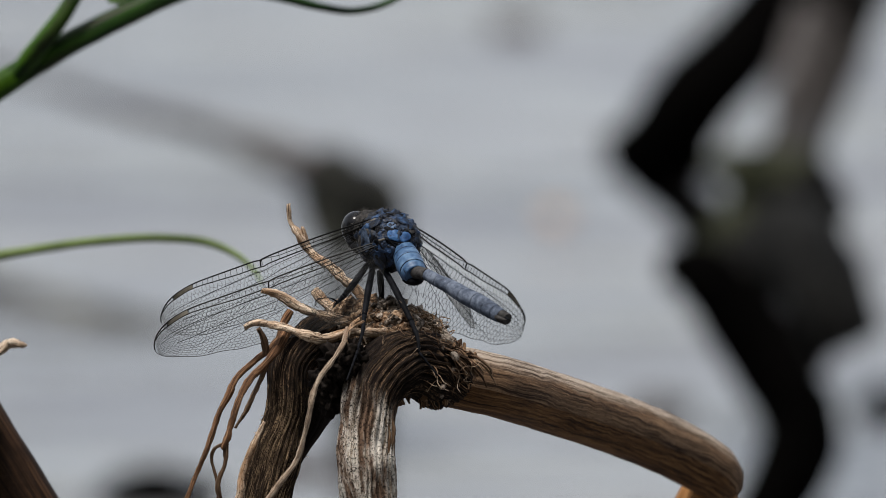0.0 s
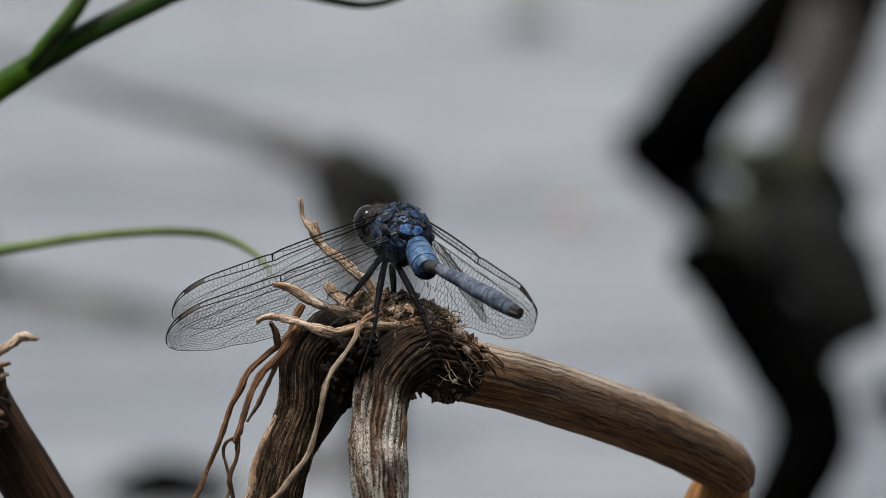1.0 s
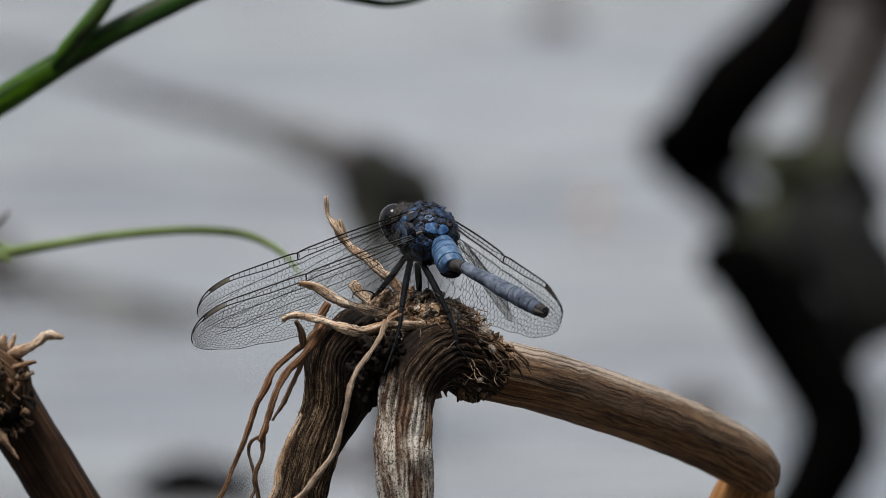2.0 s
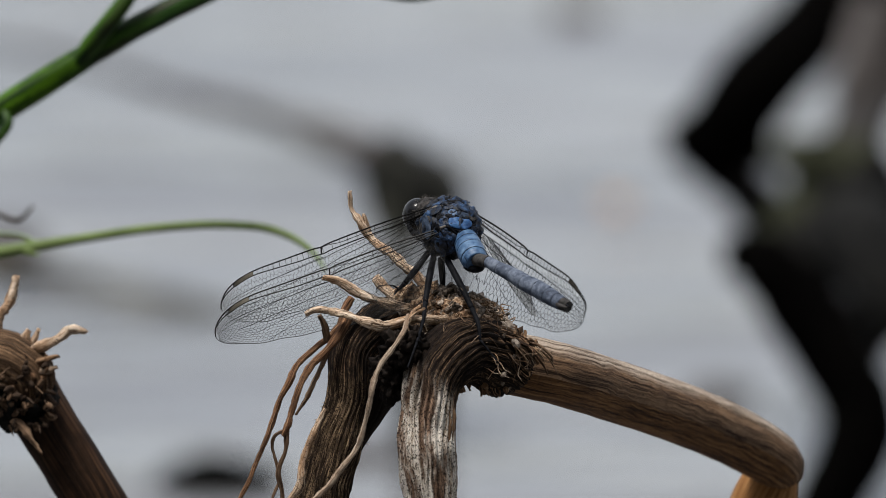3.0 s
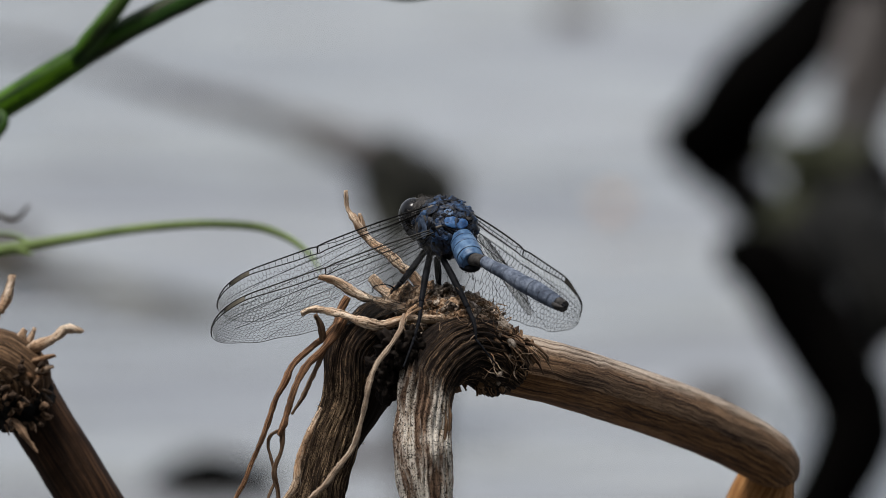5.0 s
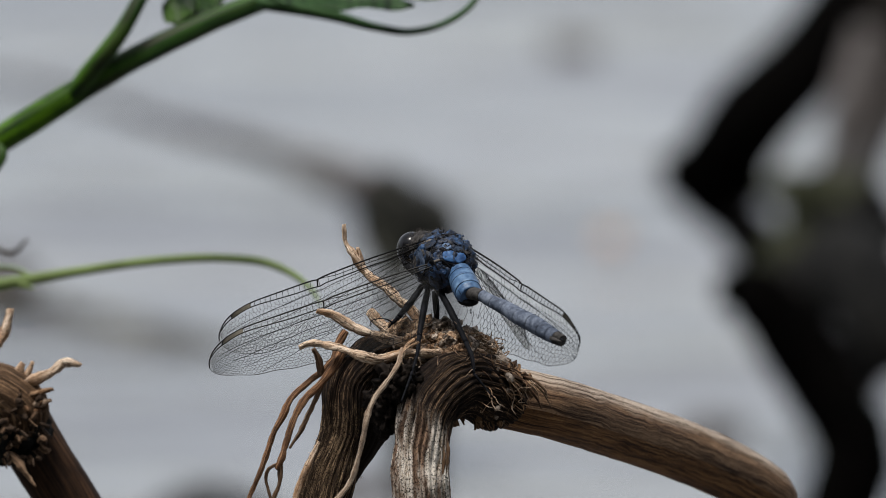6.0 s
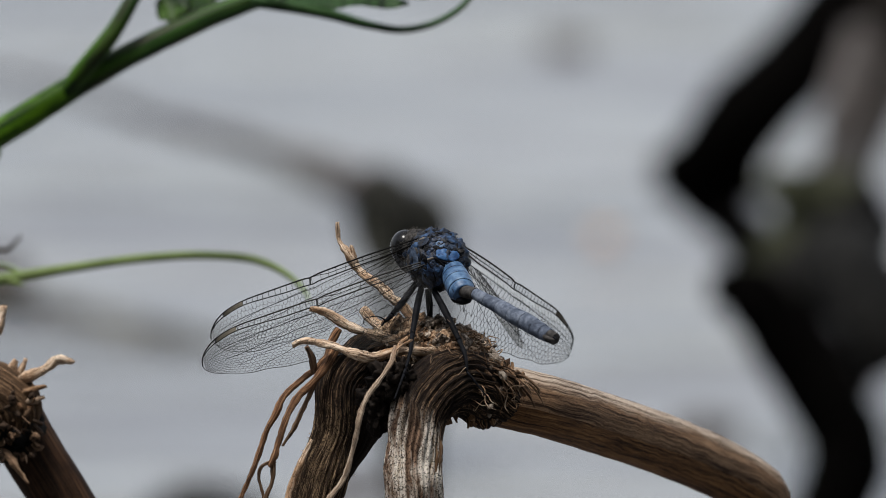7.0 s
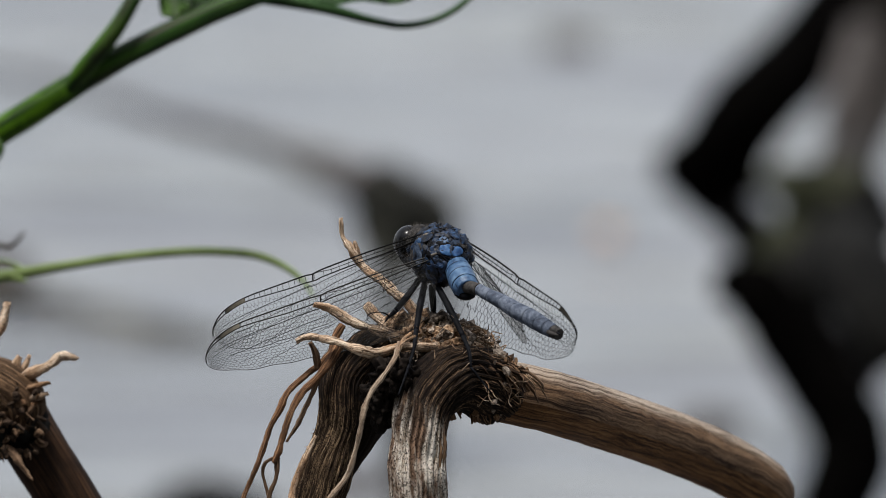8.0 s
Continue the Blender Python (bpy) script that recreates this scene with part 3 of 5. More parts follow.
    # loose fibres and crumbs round the node
    rng = random.Random(5)

    def near(spread):
        """An offset that clusters round a spot and never strays."""
        while True:
            q = Vector([rng.gauss(0, 1) for _ in range(3)])
            if q.length < 1.7:
                return Vector([a * b for a, b in zip(q, spread)])
    bm = bmesh.new()
    for i in range(300):
        if i < 285:
            c = Vector((3.9, -3.9, 239.9)) + near((4.6, 3.4, 2.1))
        else:
            c = Vector((10.6, -6.9, 235.7)) + near((1.6, 2.2, 1.9))
        d = Vector((rng.gauss(0.2, 1), rng.gauss(-0.2, 0.6), rng.gauss(-0.25, 0.6))).normalized()
        ln = rng.uniform(1.0, 3.6)
        b = Vector((rng.gauss(0, 1), rng.gauss(0, 1), rng.gauss(0, 1))) * ln * 0.22
        r = rng.choice((0.05, 0.07, 0.1, 0.16))
        tube(bm, [c, c + d * ln * 0.35 + b, c + d * ln * 0.7 - b * 0.4, c + d * ln], [r, r * 1.1, r, r * 0.4], seg=4, step=0.6, caps=False)
    for i in range(26):
        c = Vector((7.1, -6.6, 232.0)) + Vector((rng.uniform(-4.5, 3.4), rng.uniform(-3, 2), rng.uniform(0.2, 1.4)))
        r = rng.uniform(0.12, 0.5)
        e = c + Vector((rng.gauss(0.1, 0.5), rng.gauss(0, 0.3), -rng.uniform(0.3, 1.7)))
        tube(bm, [c, (c + e) / 2 + near((0.2, 0.2, 0.1)), e], [r, r * 0.9, r * rng.uniform(0.2, 0.7)], seg=6, step=0.5, rough=0.3, seed=i)
    tagged(part("fibre_tuft", bm, RUST, top, "tuft of dry broken rootlets"), kind="stuff")
    bm = bmesh.new()
    for i in range(240):
        spot, spread = (((3.6, -5.8, 240.8), (4.8, 2.6, 2.4)), ((10.0, -7.7, 236.4), (1.8, 2.2, 3.0)), ((8.6, 0.2, 239.3), (2.4, 2.0, 1.3)))[2 if i % 9 == 0 else int(i % 11 == 5)]
        s = rng.uniform(0.2, 0.7)
        made = bmesh.ops.create_icosphere(bm, subdivisions=1, radius=0.001 * s)["verts"]
        at, turn = Vector(spot) + near(spread), Euler([rng.uniform(0, 6) for _ in range(3)]).to_matrix()
        stretch = (rng.uniform(0.6, 2.2), 1.0, rng.uniform(0.35, 0.9))
        for v in made:
            v.co = turn @ Vector([q * w * rng.uniform(0.75, 1.25) for q, w in zip(v.co, stretch)]) + at * 0.001
    for i in range(190):
        # furry grey lumps along the crest and round the collar
        c = Vector(((1.0, -1.1, 244.2), (3.4, -0.1, 243.6), (6.6, 0.6, 241.7), (9.2, -0.8, 239.2), (4.9, -6.7, 240.9), (2.2, -4.5, 243.0))[i % 6]) + near((1.5, 1.1, 1.1))
        w = rng.uniform(0.4, 1.0)
        lump(bm, c, (w, w * rng.uniform(0.6, 1), w * rng.uniform(0.5, 0.9)), Euler([rng.uniform(0, 6) for _ in range(3)]).to_matrix(), 3, w * 0.8, 1.6, i * 1.3)
    for i in range(60):
        c = Vector(((4.1, -6.7, 241.9), (1.3, -5.6, 242.1), (8.1, -8.2, 239.4))[i % 3]) + near((3.4, 1.8, 2.0))
        flake(bm, c, (rng.uniform(0.5, 1.4), rng.uniform(0.3, 0.7)), Euler([rng.uniform(0, 6.3) for _ in range(3)]).to_matrix(), i * 2.3)
    tagged(part("soil_crust", bm, SOIL, top, "crumbs of dry soil and bark"), kind="stuff")
    bm = bmesh.new()
    for i in range(70):
        c = Vector(((5.3, -8.9, 240.8), (8.9, -10.5, 237.8), (1.3, -8.5, 243.1), (4.9, -11.3, 239.2))[i % 4]) + near((3.6, 1.2, 2.4))
        d = Vector((rng.gauss(0.3, 1), rng.gauss(-0.3, 0.4), rng.gauss(-0.2, 0.7))).normalized()
        ln = rng.uniform(1.2, 4.5)
        r = rng.uniform(0.03, 0.08)
        tube(bm, [c, c + d * ln * 0.3 + near((0.5, 0.4, 0.5)), c + d * ln * 0.7 + near((0.6, 0.4, 0.6)), c + d * ln], [r, r, r, r * 0.4], seg=4, step=0.5, caps=False)
    # matted fibres that lie over the clod
    for shade in (TAN, ROOT, GREY_ROOT):
        mat_bm = bmesh.new()
        for i in range(90):
            a, b = rng.uniform(-2.6, 0.4), rng.uniform(0.05, 1.25)
            n = Vector((math.cos(a) * math.cos(b), math.sin(a) * math.cos(b), math.sin(b)))
            c = Vector((2.8, -1.4, 239.9)) + Vector((n.x * 7.4, n.y * 6.4, n.z * 4.3))
            d = n.cross(Vector((rng.gauss(0, 1), rng.gauss(0, 1), rng.gauss(0, 1)))).normalized()
            ln, r = rng.uniform(0.8, 3.8), rng.choice((0.03, 0.04, 0.06, 0.09, 0.2))
            tube(mat_bm, [c - d * ln * 0.5 - n * 0.25, c + n * rng.uniform(0, 0.35) + near((0.5, 0.5, 0.4)), c + d * ln * 0.3 + near((0.4, 0.4, 0.3)) + n * rng.uniform(-0.1, 0.4), c + d * ln * 0.5 + n * rng.uniform(-0.3, 0.8)], [r, r * 1.2, r, r * 0.4], seg=5, step=0.5, rough=0.25, seed=i, caps=False)
        tagged(part("matted_fibre", mat_bm, shade, top, "matted dry root fibres"), kind="stuff")
    # stray bristles along the stalks
    for edge in (((-14.6, -5.8, 230.7), (-18.0, -9.4, 222.4)), ((-7.8, -0.4, 227.0), (-11.0, -1.4, 222.0)), ((-4.6, -14.8, 231.7), (-3.7, -17.1, 219.8))):
        for i in range(16):
            p = Vector(edge[0]).lerp(Vector(edge[1]), rng.random())
            d = Vector((rng.choice((-1, 1)) * rng.uniform(0.5, 1), -0.3, rng.gauss(0, 0.5))).normalized()
            tube(bm, [p, p + d * rng.uniform(0.6, 1.3)], [0.09, 0.03], seg=4, step=0.6, caps=False)
    tagged(part("pale_rootlet", bm, ROOT, top, "thin pale hair roots"), kind="stuff")
    stem("sheath_flap", top, RUST, [(0.6, -14.1, 235.2), (1.5, -15.9, 232.3), (1.9, -17.0, 228.9), (1.9, -17.6, 225.3), (1.5, -17.9, 220.8)], [0.6, 1.2, 1.45, 1.25, 0.5], "curled brown sheath flap", seg=24, step=0.5, ridges=8, depth=0.16, rough=0.8, squash=0.8)
    bm = bmesh.new()
    for i in range(80):
        c = Vector(((12.2, -6.2, 239.1), (10.8, -7.2, 239.2), (9.7, -5.1, 239.7), (13.0, -6.3, 238.5))[i % 4]) + near((0.9, 1.0, 0.7))
        flake(bm, c, (rng.uniform(0.5, 1.5), rng.uniform(0.25, 0.6)), Euler([rng.uniform(0, 6.3) for _ in range(3)]).to_matrix(), i * 1.7)
    tagged(part("frayed_sheath", bm, TAN, top, "frayed tan sheath scraps"), kind="stuff")
    # frayed strips of sheath that follow the arch round the collar, in three shades
    for shade, mat in enumerate((HUSK, ROOT_DARK, TAN)):
        bm = bmesh.new()
        for i in range((64, 34, 8)[shade]):
            u = rng.random()
            c = Vector((5.5, -8.5, 241.2)).lerp(Vector((12.8, -6.2, 238.6)), u) + near((0.7, 0.9, 0.6))
            ln = rng.uniform(1.5, 6.5)
            d = Vector((0.55 + 0.3 * u, 0.10, -0.8)).normalized()
            e = c + d * ln + near((0.7, 0.5, 0.5))
            bow = Vector((0.5, -1.3, 0.7)) * (ln / 5)
            r = rng.uniform(0.10, 0.34)
            tube(bm, [c, c.lerp(e, 0.35) + bow + near((0.25, 0.2, 0.25)), c.lerp(e, 0.7) + bow * 0.8 + near((0.3, 0.2, 0.3)), e], [r * 0.6, r * 1.1, r, r * 0.35], seg=7, step=0.4, rough=0.45, seed=i, squash=0.6)
        tagged(part("sheath_strip", bm, mat, top, "frayed brown sheath strips"), kind="stuff")
    # crumpled tan scraps that stand out above the stem's end
    bm = bmesh.new()
    for i in range(40):
        c = Vector((12.2, -5.5, 237.5)) + near((1.5, 1.0, 1.1))
        flake(bm, c, (rng.uniform(1.0, 2.8), rng.uniform(0.5, 1.2)), Euler([rng.uniform(0, 6.3) for _ in range(3)]).to_matrix(), i * 1.9)
    tagged(part("sheath_scrap", bm, TAN, top, "crumpled tan scraps of sheath"), kind="stuff")
    return top


def left_reed():
    top = thing("broken_reed", (-62, 43, 0), "broken brown reed with frayed pale roots", "dead plant")
    stem("reed_stem", top, LEFT_STEM, [(-60.6, 42.2, 225.9), (-58.0, 39.2, 221.0), (-53.5, 36.8, 214.0), (-49.0, 35.4, 206.8), (-43.3, 36.4, 196.3), (-38, 58, -20)], [4.2, 4.45, 4.4, 4.35, 4.3, 4.3], seg=28, step=1.5, rough=0.15)
    stem("bent_husk", top, HUSK_TAN, [(-58.7, 33.3, 222.0), (-58.9, 33.0, 225.8), (-61.6, 33.4, 228.1), (-66.5, 34.4, 227.6), (-70.2, 34.4, 222.6), (-73.1, 34.6, 213.4), (-85, 50, -20)], [3.4, 4.2, 4.2, 4.0, 3.8, 3.8, 4.0],
         "dark ridged husk folded over", seg=60, step=0.9, ridges=20, depth=0.10, rough=0.3, seed=11)
    part("node_clod", lump(bmesh.new(), (-60.3, 33.5, 222.9), (5.2, 4.0, 5.2), None, 5, 1.6, 0.6, 6), MUD, top)

    def root(mat, pts, rad, seed):
        stem("root", top, mat, pts, [r * 0.9 for r in rad], seg=14, step=0.4, ridges=5, depth=0.2, rough=0.7, seed=seed, knots=0.35)
    root(ROOT, [(-63.5, 35.1, 231.6), (-62.6, 35.6, 234.0), (-61.1, 37.1, 236.6), (-60.5, 37.7, 239.4)], [0.75, 0.75, 0.75, 0.6], 0.0)
    root(ROOT, [(-58.3, 32.7, 229.4), (-56.2, 31.9, 230.7), (-53.8, 32.1, 231.7), (-52.1, 32.3, 232.8), (-50.9, 32.3, 232.8), (-49.8, 32.3, 232.6)], [0.8, 0.85, 0.75, 0.85, 0.55, 0.25], 2.3)
    root(ROOT, [(-59.5, 33.8, 229.8), (-58.6, 34.0, 231.0), (-58.0, 34.2, 232.1)], [0.8, 0.8, 0.5], 4.6)
    root(ROOT, [(-58.1, 33.8, 229.9), (-57.5, 34.0, 231.0), (-57.0, 34.2, 232.3)], [0.7, 0.6, 0.3], 6.9)
    root(RUST, [(-57.4, 30.4, 228.2), (-55.8, 29.5, 229.1), (-54.1, 29.6, 229.5)], [0.8, 0.6, 0.3], 9.2)
    root(GREY_ROOT, [(-57.3, 30.1, 226.8), (-55.4, 29.2, 227.4), (-54.2, 29.3, 227.8)], [0.5, 0.5, 0.25], 11.5)
    root(ROOT_DARK, [(-60.5, 29.8, 219.9), (-58.9, 28.0, 218.5), (-56.4, 26.9, 215.6)], [0.5, 0.55, 0.2], 13.8)
    # frayed fibre ends round the node, dark below, the catch of light above painted as tan
    rng = random.Random(8)
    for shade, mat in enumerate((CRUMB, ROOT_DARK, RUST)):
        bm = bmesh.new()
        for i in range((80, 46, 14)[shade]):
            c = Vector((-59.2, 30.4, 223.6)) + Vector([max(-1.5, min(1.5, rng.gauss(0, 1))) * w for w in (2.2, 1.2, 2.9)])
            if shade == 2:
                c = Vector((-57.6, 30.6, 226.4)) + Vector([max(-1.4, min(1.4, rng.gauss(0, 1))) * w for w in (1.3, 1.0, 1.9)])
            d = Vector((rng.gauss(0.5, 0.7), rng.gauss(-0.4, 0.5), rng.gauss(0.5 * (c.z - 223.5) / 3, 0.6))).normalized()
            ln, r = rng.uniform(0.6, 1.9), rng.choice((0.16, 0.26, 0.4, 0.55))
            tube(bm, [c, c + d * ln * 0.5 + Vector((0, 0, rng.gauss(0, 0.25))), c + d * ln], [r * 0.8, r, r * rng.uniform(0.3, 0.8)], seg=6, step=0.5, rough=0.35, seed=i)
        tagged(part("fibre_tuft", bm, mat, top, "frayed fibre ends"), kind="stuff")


perch()
left_reed()

# ---- green stems ----


def vine():
    top = thing("green_vine", (-110, 40, 0), "glossy green climbing vine stem with side shoot and tendrils", "vine")
    stem("vine_stem", top, VINE_STEM, [(-150, 95, -20), (-125, 110, 120), (-87.8, 126.2, 233.4), (-73.4, 126.8, 241.7), (-63.8, 126.9, 247.7), (-55.4, 127.9, 252.9), (-47.0, 128.9, 258.0), (-38.6, 129.8, 262.3), (-27.7, 132.7, 266.7), (-13.8, 135.5, 270.7), (9.8, 142.5, 275.8)],
         [2.4, 2.4, 2.28, 2.18, 2.08, 2.0, 1.85, 1.72, 1.58, 1.35, 1.1], seg=40, step=1.5, ridges=5, depth=0.06, rough=0.1)
    stem("side_shoot", top, SHOOT, [(-53.6, 128.0, 253.6), (-50.8, 126.9, 257.4), (-48.2, 126.4, 260.7), (-45.7, 127.0, 264.0), (-42.8, 129.0, 268.8), (-39.7, 134.0, 273.7)], [1.3, 1.9, 1.8, 1.6, 1.4, 1.2], seg=16, step=1.0, squash=0.8)
    stem("petiole", top, VINE, [(-64.2, 125.9, 248.0), (-63.3, 124.5, 246.0), (-65.1, 124.0, 243.1), (-67.5, 125.3, 239.4)], [0.6, 0.9, 0.7, 0.6], seg=12, step=0.8)
    stem("tendril", top, VINE_DARK, [(-25.4, 130.8, 268.0), (-14.4, 130.5, 266.1), (-7.7, 132.1, 264.0), (-2.7, 133.9, 263.0), (2.4, 134.2, 264.2), (6.6, 134.7, 267.1), (8.2, 137.3, 270.0)], [1.1, 0.9, 0.65, 0.55, 0.52, 0.48, 0.4], seg=10, step=1.0)
    rng = random.Random(3)

    def leaf(name, base, tip, width, sag, mat):
        """A thin blade with a folded midrib and a wavy rim."""
        bm = bmesh.new()
        uv = bm.loops.layers.uv.verify()
        a, b = Vector(base), Vector(tip)
        axis = (b - a).normalized()
        side = axis.cross(Vector((0, -0.6, 0.8))).normalized()
        nrm = side.cross(axis)
        grid = []
        for i in range(15):
            t = i / 14
            w = width * math.sin(math.pi * min(1, t * 0.97 + 0.02)) ** 0.7
            row = []
            for k in range(-4, 5):
                f = k / 4
                q = a + (b - a) * t + side * w * f + nrm * (sag * abs(f) * w * 0.5 + 0.5 * math.sin(t * 16 + f * 3) * abs(f)) - Vector((0, 0, sag * 2 * t * t))
                row.append(bm.verts.new(q * 0.001))
            grid.append(row)
        for i in range(14):
            for k in range(8):
                f = bm.faces.new((grid[i][k], grid[i][k + 1], grid[i + 1][k + 1], grid[i + 1][k]))
                f.smooth = True
                for loop in f.loops:
                    loop[uv].uv = (loop.vert.co.x * 1000, loop.vert.co.z * 1000)
        bmesh.ops.solidify(bm, geom=bm.faces[:], thickness=0.00018)
        part(name, bm, mat, top)
    leaf("leaf", (-38.7, 130.2, 264.9), (-35.0, 135.1, 269.1), 2.6, 0.3, VINE)
    leaf("leaf", (-37.5, 132.3, 265.0), (-31.7, 143.3, 269.4), 4.0, 0.3, VINE)
    leaf("leaf", (-23.8, 129.0, 269.1), (-2.0, 121.1, 270.2), 2.6, 0.5, VINE_DARK)
    leaf("leaf", (-20.5, 135.0, 268.4), (3.0, 131.1, 269.8), 1.8, 0.4, VINE)


vine()


def grass_blade():
    top = thing("grass_shoot", (-90, 110, 0), "thin arching green grass shoot with a side leaf", "grass")
    stem("stalk", top, BLADE, [(-110, 110, -20), (-120, 110, 150), (-94.3, 144.3, 216.9), (-79.0, 143.1, 220.9), (-66.3, 142.4, 222.7), (-53.6, 141.8, 224.9), (-40.9, 140.2, 227.0), (-30.7, 138.3, 227.8), (-24.0, 136.2, 227.4), (-19.7, 133.8, 225.8), (-17.2, 131.4, 223.9), (-16.2, 129.1, 222.4)],
         [1.5, 1.4, 1.2, 1.1, 0.95, 0.75, 0.68, 0.66, 0.62, 0.5, 0.35, 0.12], seg=12, step=1.5)
    stem("side_leaf", top, BLADE, [(-59.1, 143.6, 223.6), (-61.3, 145.8, 224.5), (-64.7, 149.8, 224.2), (-71.7, 157.7, 222.9), (-78.6, 162.3, 220.3)], [0.6, 0.5, 0.55, 0.5, 0.3], seg=10, step=1.2, squash=0.6)
    stem("sheath_tip", top, BLADE, [(-62.9, 142.5, 223.4), (-60.8, 141.5, 223.1), (-59.0, 140.4, 222.8)], [0.7, 0.5, 0.1], seg=10, step=0.8)
    return top


shoot = grass_blade()


def curl():
    top = thing("dry_tendril", (-100, 120, 0), "curled grey dry tendril rising from the water", "tendril")
    stem("curl", top, CURL, [(-105, 120, -10), (-108, 120, 150), (-77.3, 178.5, 225.0), (-69.5, 173.3, 224.7), (-65.6, 170.1, 223.5), (-62.5, 167.9, 223.0), (-60.3, 166.4, 225.4)], [0.9, 0.8, 0.7, 0.6, 0.6, 0.55, 0.25], seg=10, step=1.5)


curl()

# ---- dark drowned stems behind ----


def drowned():
    top = thing("drowned_reed", (150, 930, 0), "black wet broken reed stems with mossy clod behind the perch", "dead plant")
    kw = dict(seg=20, step=4, rough=0.8)
    stem("stem", top, WET, [(86.4, 1160, 87.0), (80.7, 1150, 79.7), (73.6, 1140, 73.0), (64.9, 1130, 66.3), (60.1, 1130, 60.1), (54.2, 1130, 55.9), (46.1, 1130, 54.1)], [8.4, 8.2, 8.2, 8.8, 9.0, 7.0, 2.6], "black bent reed", **kw)
    stem("stem", top, WET, [(47.2, 1130, 54.3), (54.7, 1130, 52.9), (60.9, 1130, 54.1), (67.2, 1130, 54.7)], [2.6, 6.2, 7.6, 6.0], **kw)
    stem("stem", top, WET, [(48.0, 1130, 53.6), (54.7, 1130, 49.5), (59.8, 1130, 45.0), (63.8, 1100, 45.7), (66.0, 1000, 61.9)], [3.8, 5.4, 5.2, 5.2, 5.0], **kw)
    stem("stem", top, SILTY, [(97.4, 1150, 91.0), (94.7, 1150, 83.1), (92.5, 1150, 74.0), (88.8, 1130, 68.0), (84.6, 1110, 62.7), (81.4, 1060, 64.8), (78.9, 1010, 69.9)], [8.2, 7.6, 6.8, 6.2, 6.0, 6.4, 7.0], "grey-brown silted reed", **kw)
    # pale strip laid on the silted reed to paint its lit side
    stem("lit_strip", top, SILT, [(87.1, 1135, 81.2), (84.7, 1130, 74.8), (82.1, 1120, 71.0), (79.1, 1110, 66.6)], [3.0, 3.2, 2.6, 1.2], "pale strip added as the lit side of the reed", **kw)
    stem("stem", top, SILTY, [(70.0, 950, 62.2), (76.3, 944, 55.7), (84.2, 940, 46.7)], [3.4, 3.6, 2.6], "grey-brown silted reed", **kw)
    part("clod", lump(bmesh.new(), (75.6, 985, 77.5), (11.6, 6.5, 4.4), None, 4, 1.6, 0.18, 13), MOSS, top, "mossy clod")
    part("clod", lump(bmesh.new(), (78.1, 985, 72.2), (10.4, 7.4, 7.0), None, 4, 1.6, 0.18, 4), MOSS, top, "mossy clod")
    part("clod", lump(bmesh.new(), (69.5, 970, 66.8), (8.0, 5.2, 6.6), Matrix.Rotation(radians(-35), 3, 'Y'), 4, 1.2, 0.2, 6), MOSS, top, "mossy clod")
    part("clod", lump(bmesh.new(), (61.1, 930, 70.2), (6.2, 3.6, 4.2), Matrix.Rotation(radians(-50), 3, 'Y'), 4, 0.8, 0.2, 9), MOSS, top, "mossy clod")
    part("clod", lump(bmesh.new(), (78.3, 965, 66.3), (11.0, 6.6, 8.6), None, 4, 2.0, 0.15, 5), MUD, top, "dark muddy clod")
    part("clod", lump(bmesh.new(), (83.3, 970, 74.0), (7.4, 5.5, 7.4), None, 4, 1.6, 0.15, 7), MUD, top, "dark muddy clod")
    part("clod", lump(bmesh.new(), (69.9, 945, 66.4), (7.6, 5.6, 5.6), None, 4, 1.6, 0.15, 8), MUD, top, "dark muddy clod")
    stem("stem", top, WET, [(54.1, 912, 72.8), (60.0, 912, 72.2), (69.9, 911, 60.5), (77.3, 909, 49.3), (80.2, 908, 43.0), (79.7, 907, 38.9), (75.9, 905, 30.5), (72.5, 905, 23.1), (70, 935, -130)], [2.6, 6.4, 7.2, 7.3, 7.9, 7.8, 7.1, 6.9, 6.9], **kw)
    stem("stem", top, MUD, [(78.9, 945, 71.6), (83.9, 930, 68.2), (87.5, 921, 61.3), (90.0, 920, 56.1)], [8.6, 8.2, 7.6, 6.6], "blunt broken reed", **kw)


drowned()


